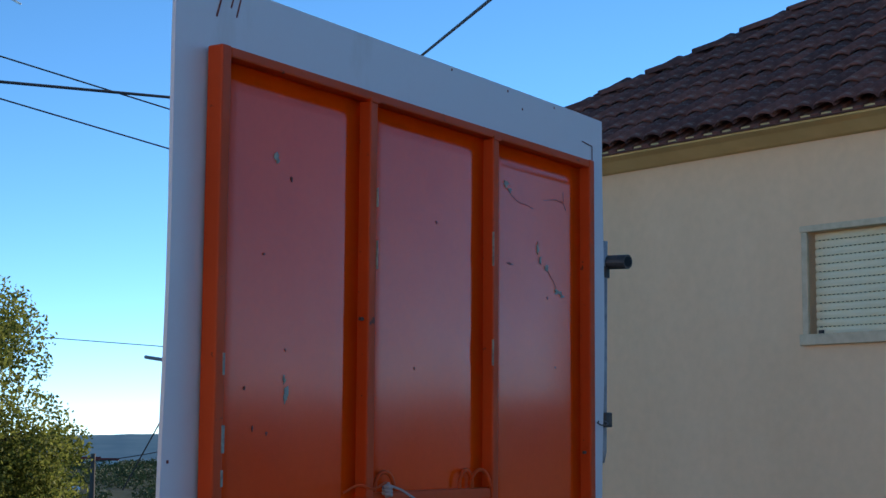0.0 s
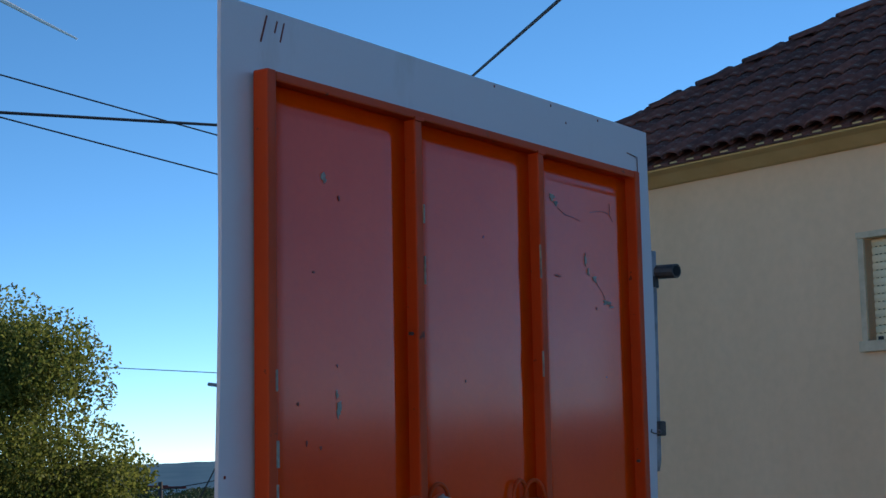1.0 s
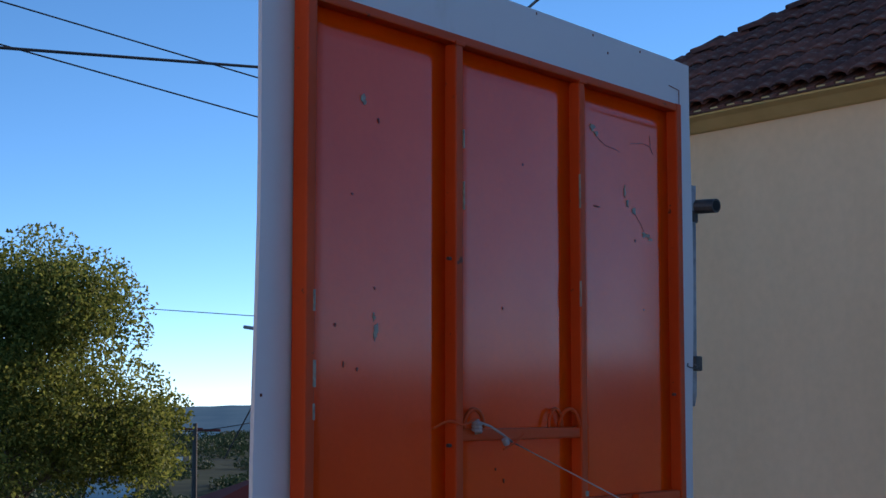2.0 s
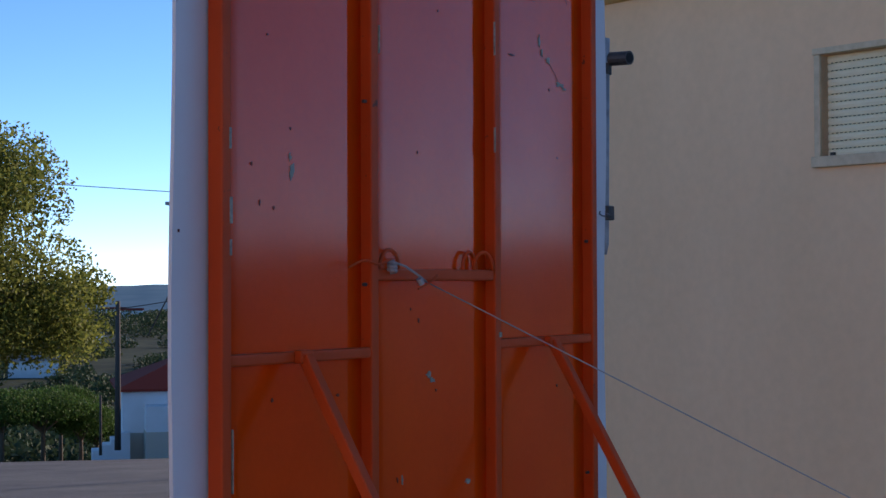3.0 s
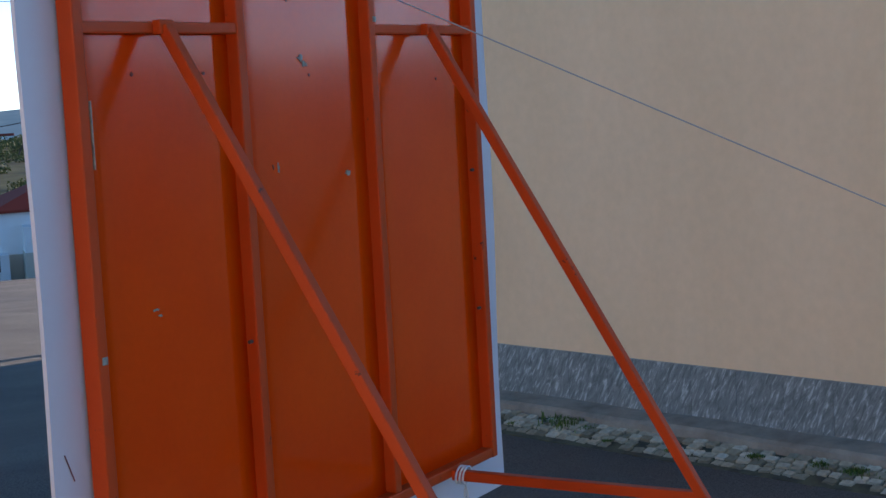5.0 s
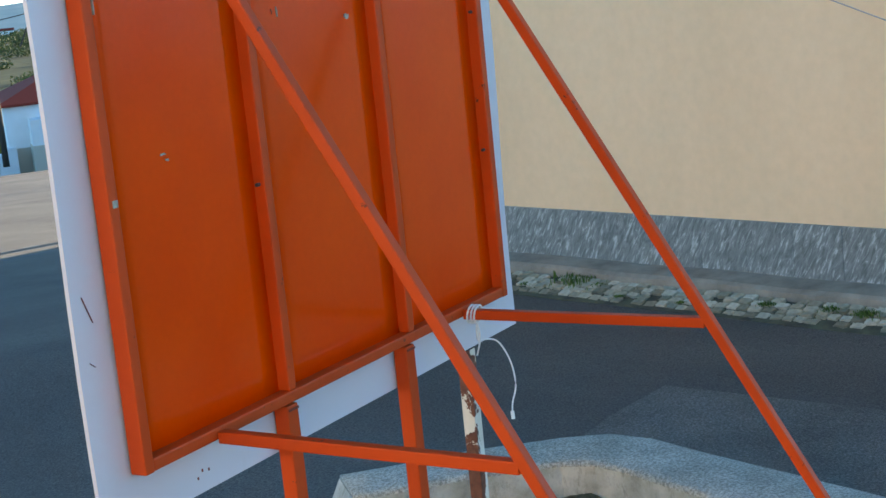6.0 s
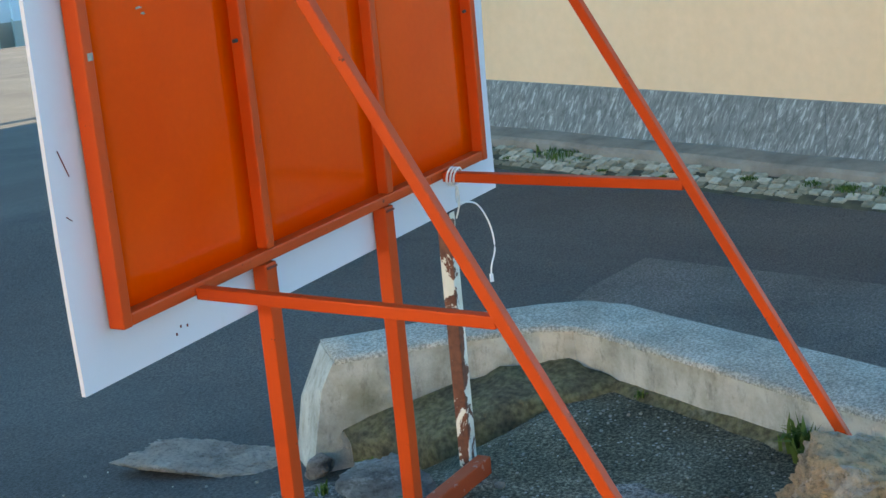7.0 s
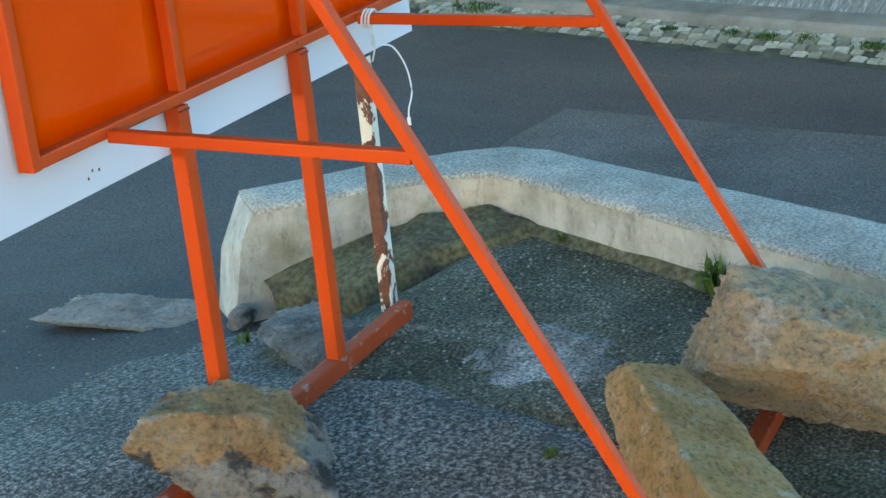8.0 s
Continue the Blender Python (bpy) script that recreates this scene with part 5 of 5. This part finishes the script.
def pine(az, dist, ztop, w, seed):
    rng = random.Random(seed)
    bx, by, bz = place(az, dist)
    ob = thing("pine_tree", pose(bx, by, bz), "dark green umbrella pine below the road", "tree", "umbrella pines")
    h = ztop - bz
    part("trunk", tube_bm([(0, 0, -0.3), (0.1, 0.1, h * 0.4), (0.0, 0.0, h * 0.85)], 0.14, 8, ends=(0.17, 0.08)), bark, ob, smooth=True)
    bm = bmesh.new()
    for k in range(9):
        a, r = rng.uniform(0, 6.28), w * rng.uniform(0.2, 0.75)
        e = Vector((r * math.cos(a), r * math.sin(a), h - 0.5 - 0.35 * r + rng.uniform(-0.2, 0.1)))
        part("limb", tube_bm([(0, 0, h * 0.55), e], 0.05, 6, ends=(0.07, 0.03)), bark, ob)
        leaf_cloud(bm, rng, e, (1.25, 1.25, 0.70), 900, 0.075, 1.0, 0.3)
    leaf_cloud(bm, rng, (0, 0, h - 1.0), (w * 1.15, w * 1.15, 1.0), 3600, 0.075, 1.0, 0.4)
    part("crown", bm, leaf_pine, ob, "dense dark green needles")


for k, (az, dist, zt, w) in enumerate(((47.6, 86, -3.45, 2.3), (46.3, 88, -4.3, 1.9), (49.0, 84, -3.3, 2.4), (50.6, 90, -3.6, 2.5), (45.75, 92, -5.1, 1.4), (47.0, 96, -3.9, 2.0), (52.3, 88, -3.5, 2.3))):
    pine(az, dist, zt, w, 50 + k)


# ---- valley: scrub, far buildings ----
def build_scrub():
    rng = random.Random(77)
    bm = bmesh.new()
    for _ in range(2600):
        az = rng.uniform(40.5, 56)
        dist = 120 * math.exp(rng.uniform(0, 2.1))
        if noise.noise((az * 0.8, math.log(dist) * 9.0, 0.5)) < -0.10 and dist > 150:
            continue
        x, y, z = place(az, dist)
        r = rng.uniform(0.8, 2.0) * (0.8 + dist / 800)
        leaf_cloud(bm, rng, (x, y, z + r * 0.5), (r * 1.5, r * 1.5, r * 0.8), 70, r * 0.24, 1.0, 0.5)
    tagged(finish("scrub", bm, leaf_scrub), "dark green bushes and trees scattered over the valley", "bushes", kind="stuff")


build_scrub()


def far_building(az, dist, w, h, lab, roof):
    x, y, z = place(az, dist)
    ob = thing("farm_building", pose(x, y, z, 0, 0, az - 90), lab, "building")
    part("wall", box_bm((-w / 2, 0, -3), (w / 2, w * 0.4, h)), white_wall, ob)
    bm = bmesh.new()
    a = [bm.verts.new((sx * (w / 2 + 0.4), yy, zz)) for sx in (-1, 1) for yy, zz in ((-0.5, h), (w * 0.2, h + w * 0.10), (w * 0.4 + 0.5, h))]
    bm.faces.new((a[0], a[3], a[4], a[1]))
    bm.faces.new((a[1], a[4], a[5], a[2]))
    bm.faces.new((a[0], a[1], a[2]))
    bm.faces.new((a[3], a[5], a[4]))
    bm.faces.new((a[0], a[2], a[5], a[3]))
    part("roof", bm, roof, ob)


far_building(47.95, 300, 9, 3.2, "long low farm shed with a pale roof in the valley", lamp_grey)
far_building(46.15, 480, 11, 1.0, "long white greenhouse in the valley", white_wall)
far_building(46.9, 1000, 14, 4, "white farmhouse far off in the valley", red_roof_mat)
far_building(46.4, 1050, 12, 4, "white farmhouse far off in the valley", red_roof_mat)
far_building(45.2, 1100, 16, 4, "white farmhouse far off in the valley", red_roof_mat)
far_building(44.6, 900, 14, 4, "white farmhouse far off in the valley", red_roof_mat)


# ---- vapour trail ----
bm = tube_bm([toward(51.4, 16.2, 4000), toward(50.1, 15.6, 4000), toward(48.7, 14.97, 4000)], 3.0, 6, ends=(6.0, 2.5))
tagged(finish("backdrop", bm, white_wall), "thin white vapour trail in the sky", "vapour trail", kind="structure")


# ---- unseen cream wall behind the camera, added to bounce warm sunlight ----
row = thing("house", pose(-13.0, -16.0, -0.3), "unseen cream wall added to bounce sunlight", "house")
part("wall", box_bm((-0.4, 0, -0.5), (0, 30, 4.2)), bounce_wall, row)
part("eave", box_bm((-3.0, -0.3, 4.24), (0.3, 30.3, 4.4)), tile_mat, row, "clay tile eave of the added bounce wall")
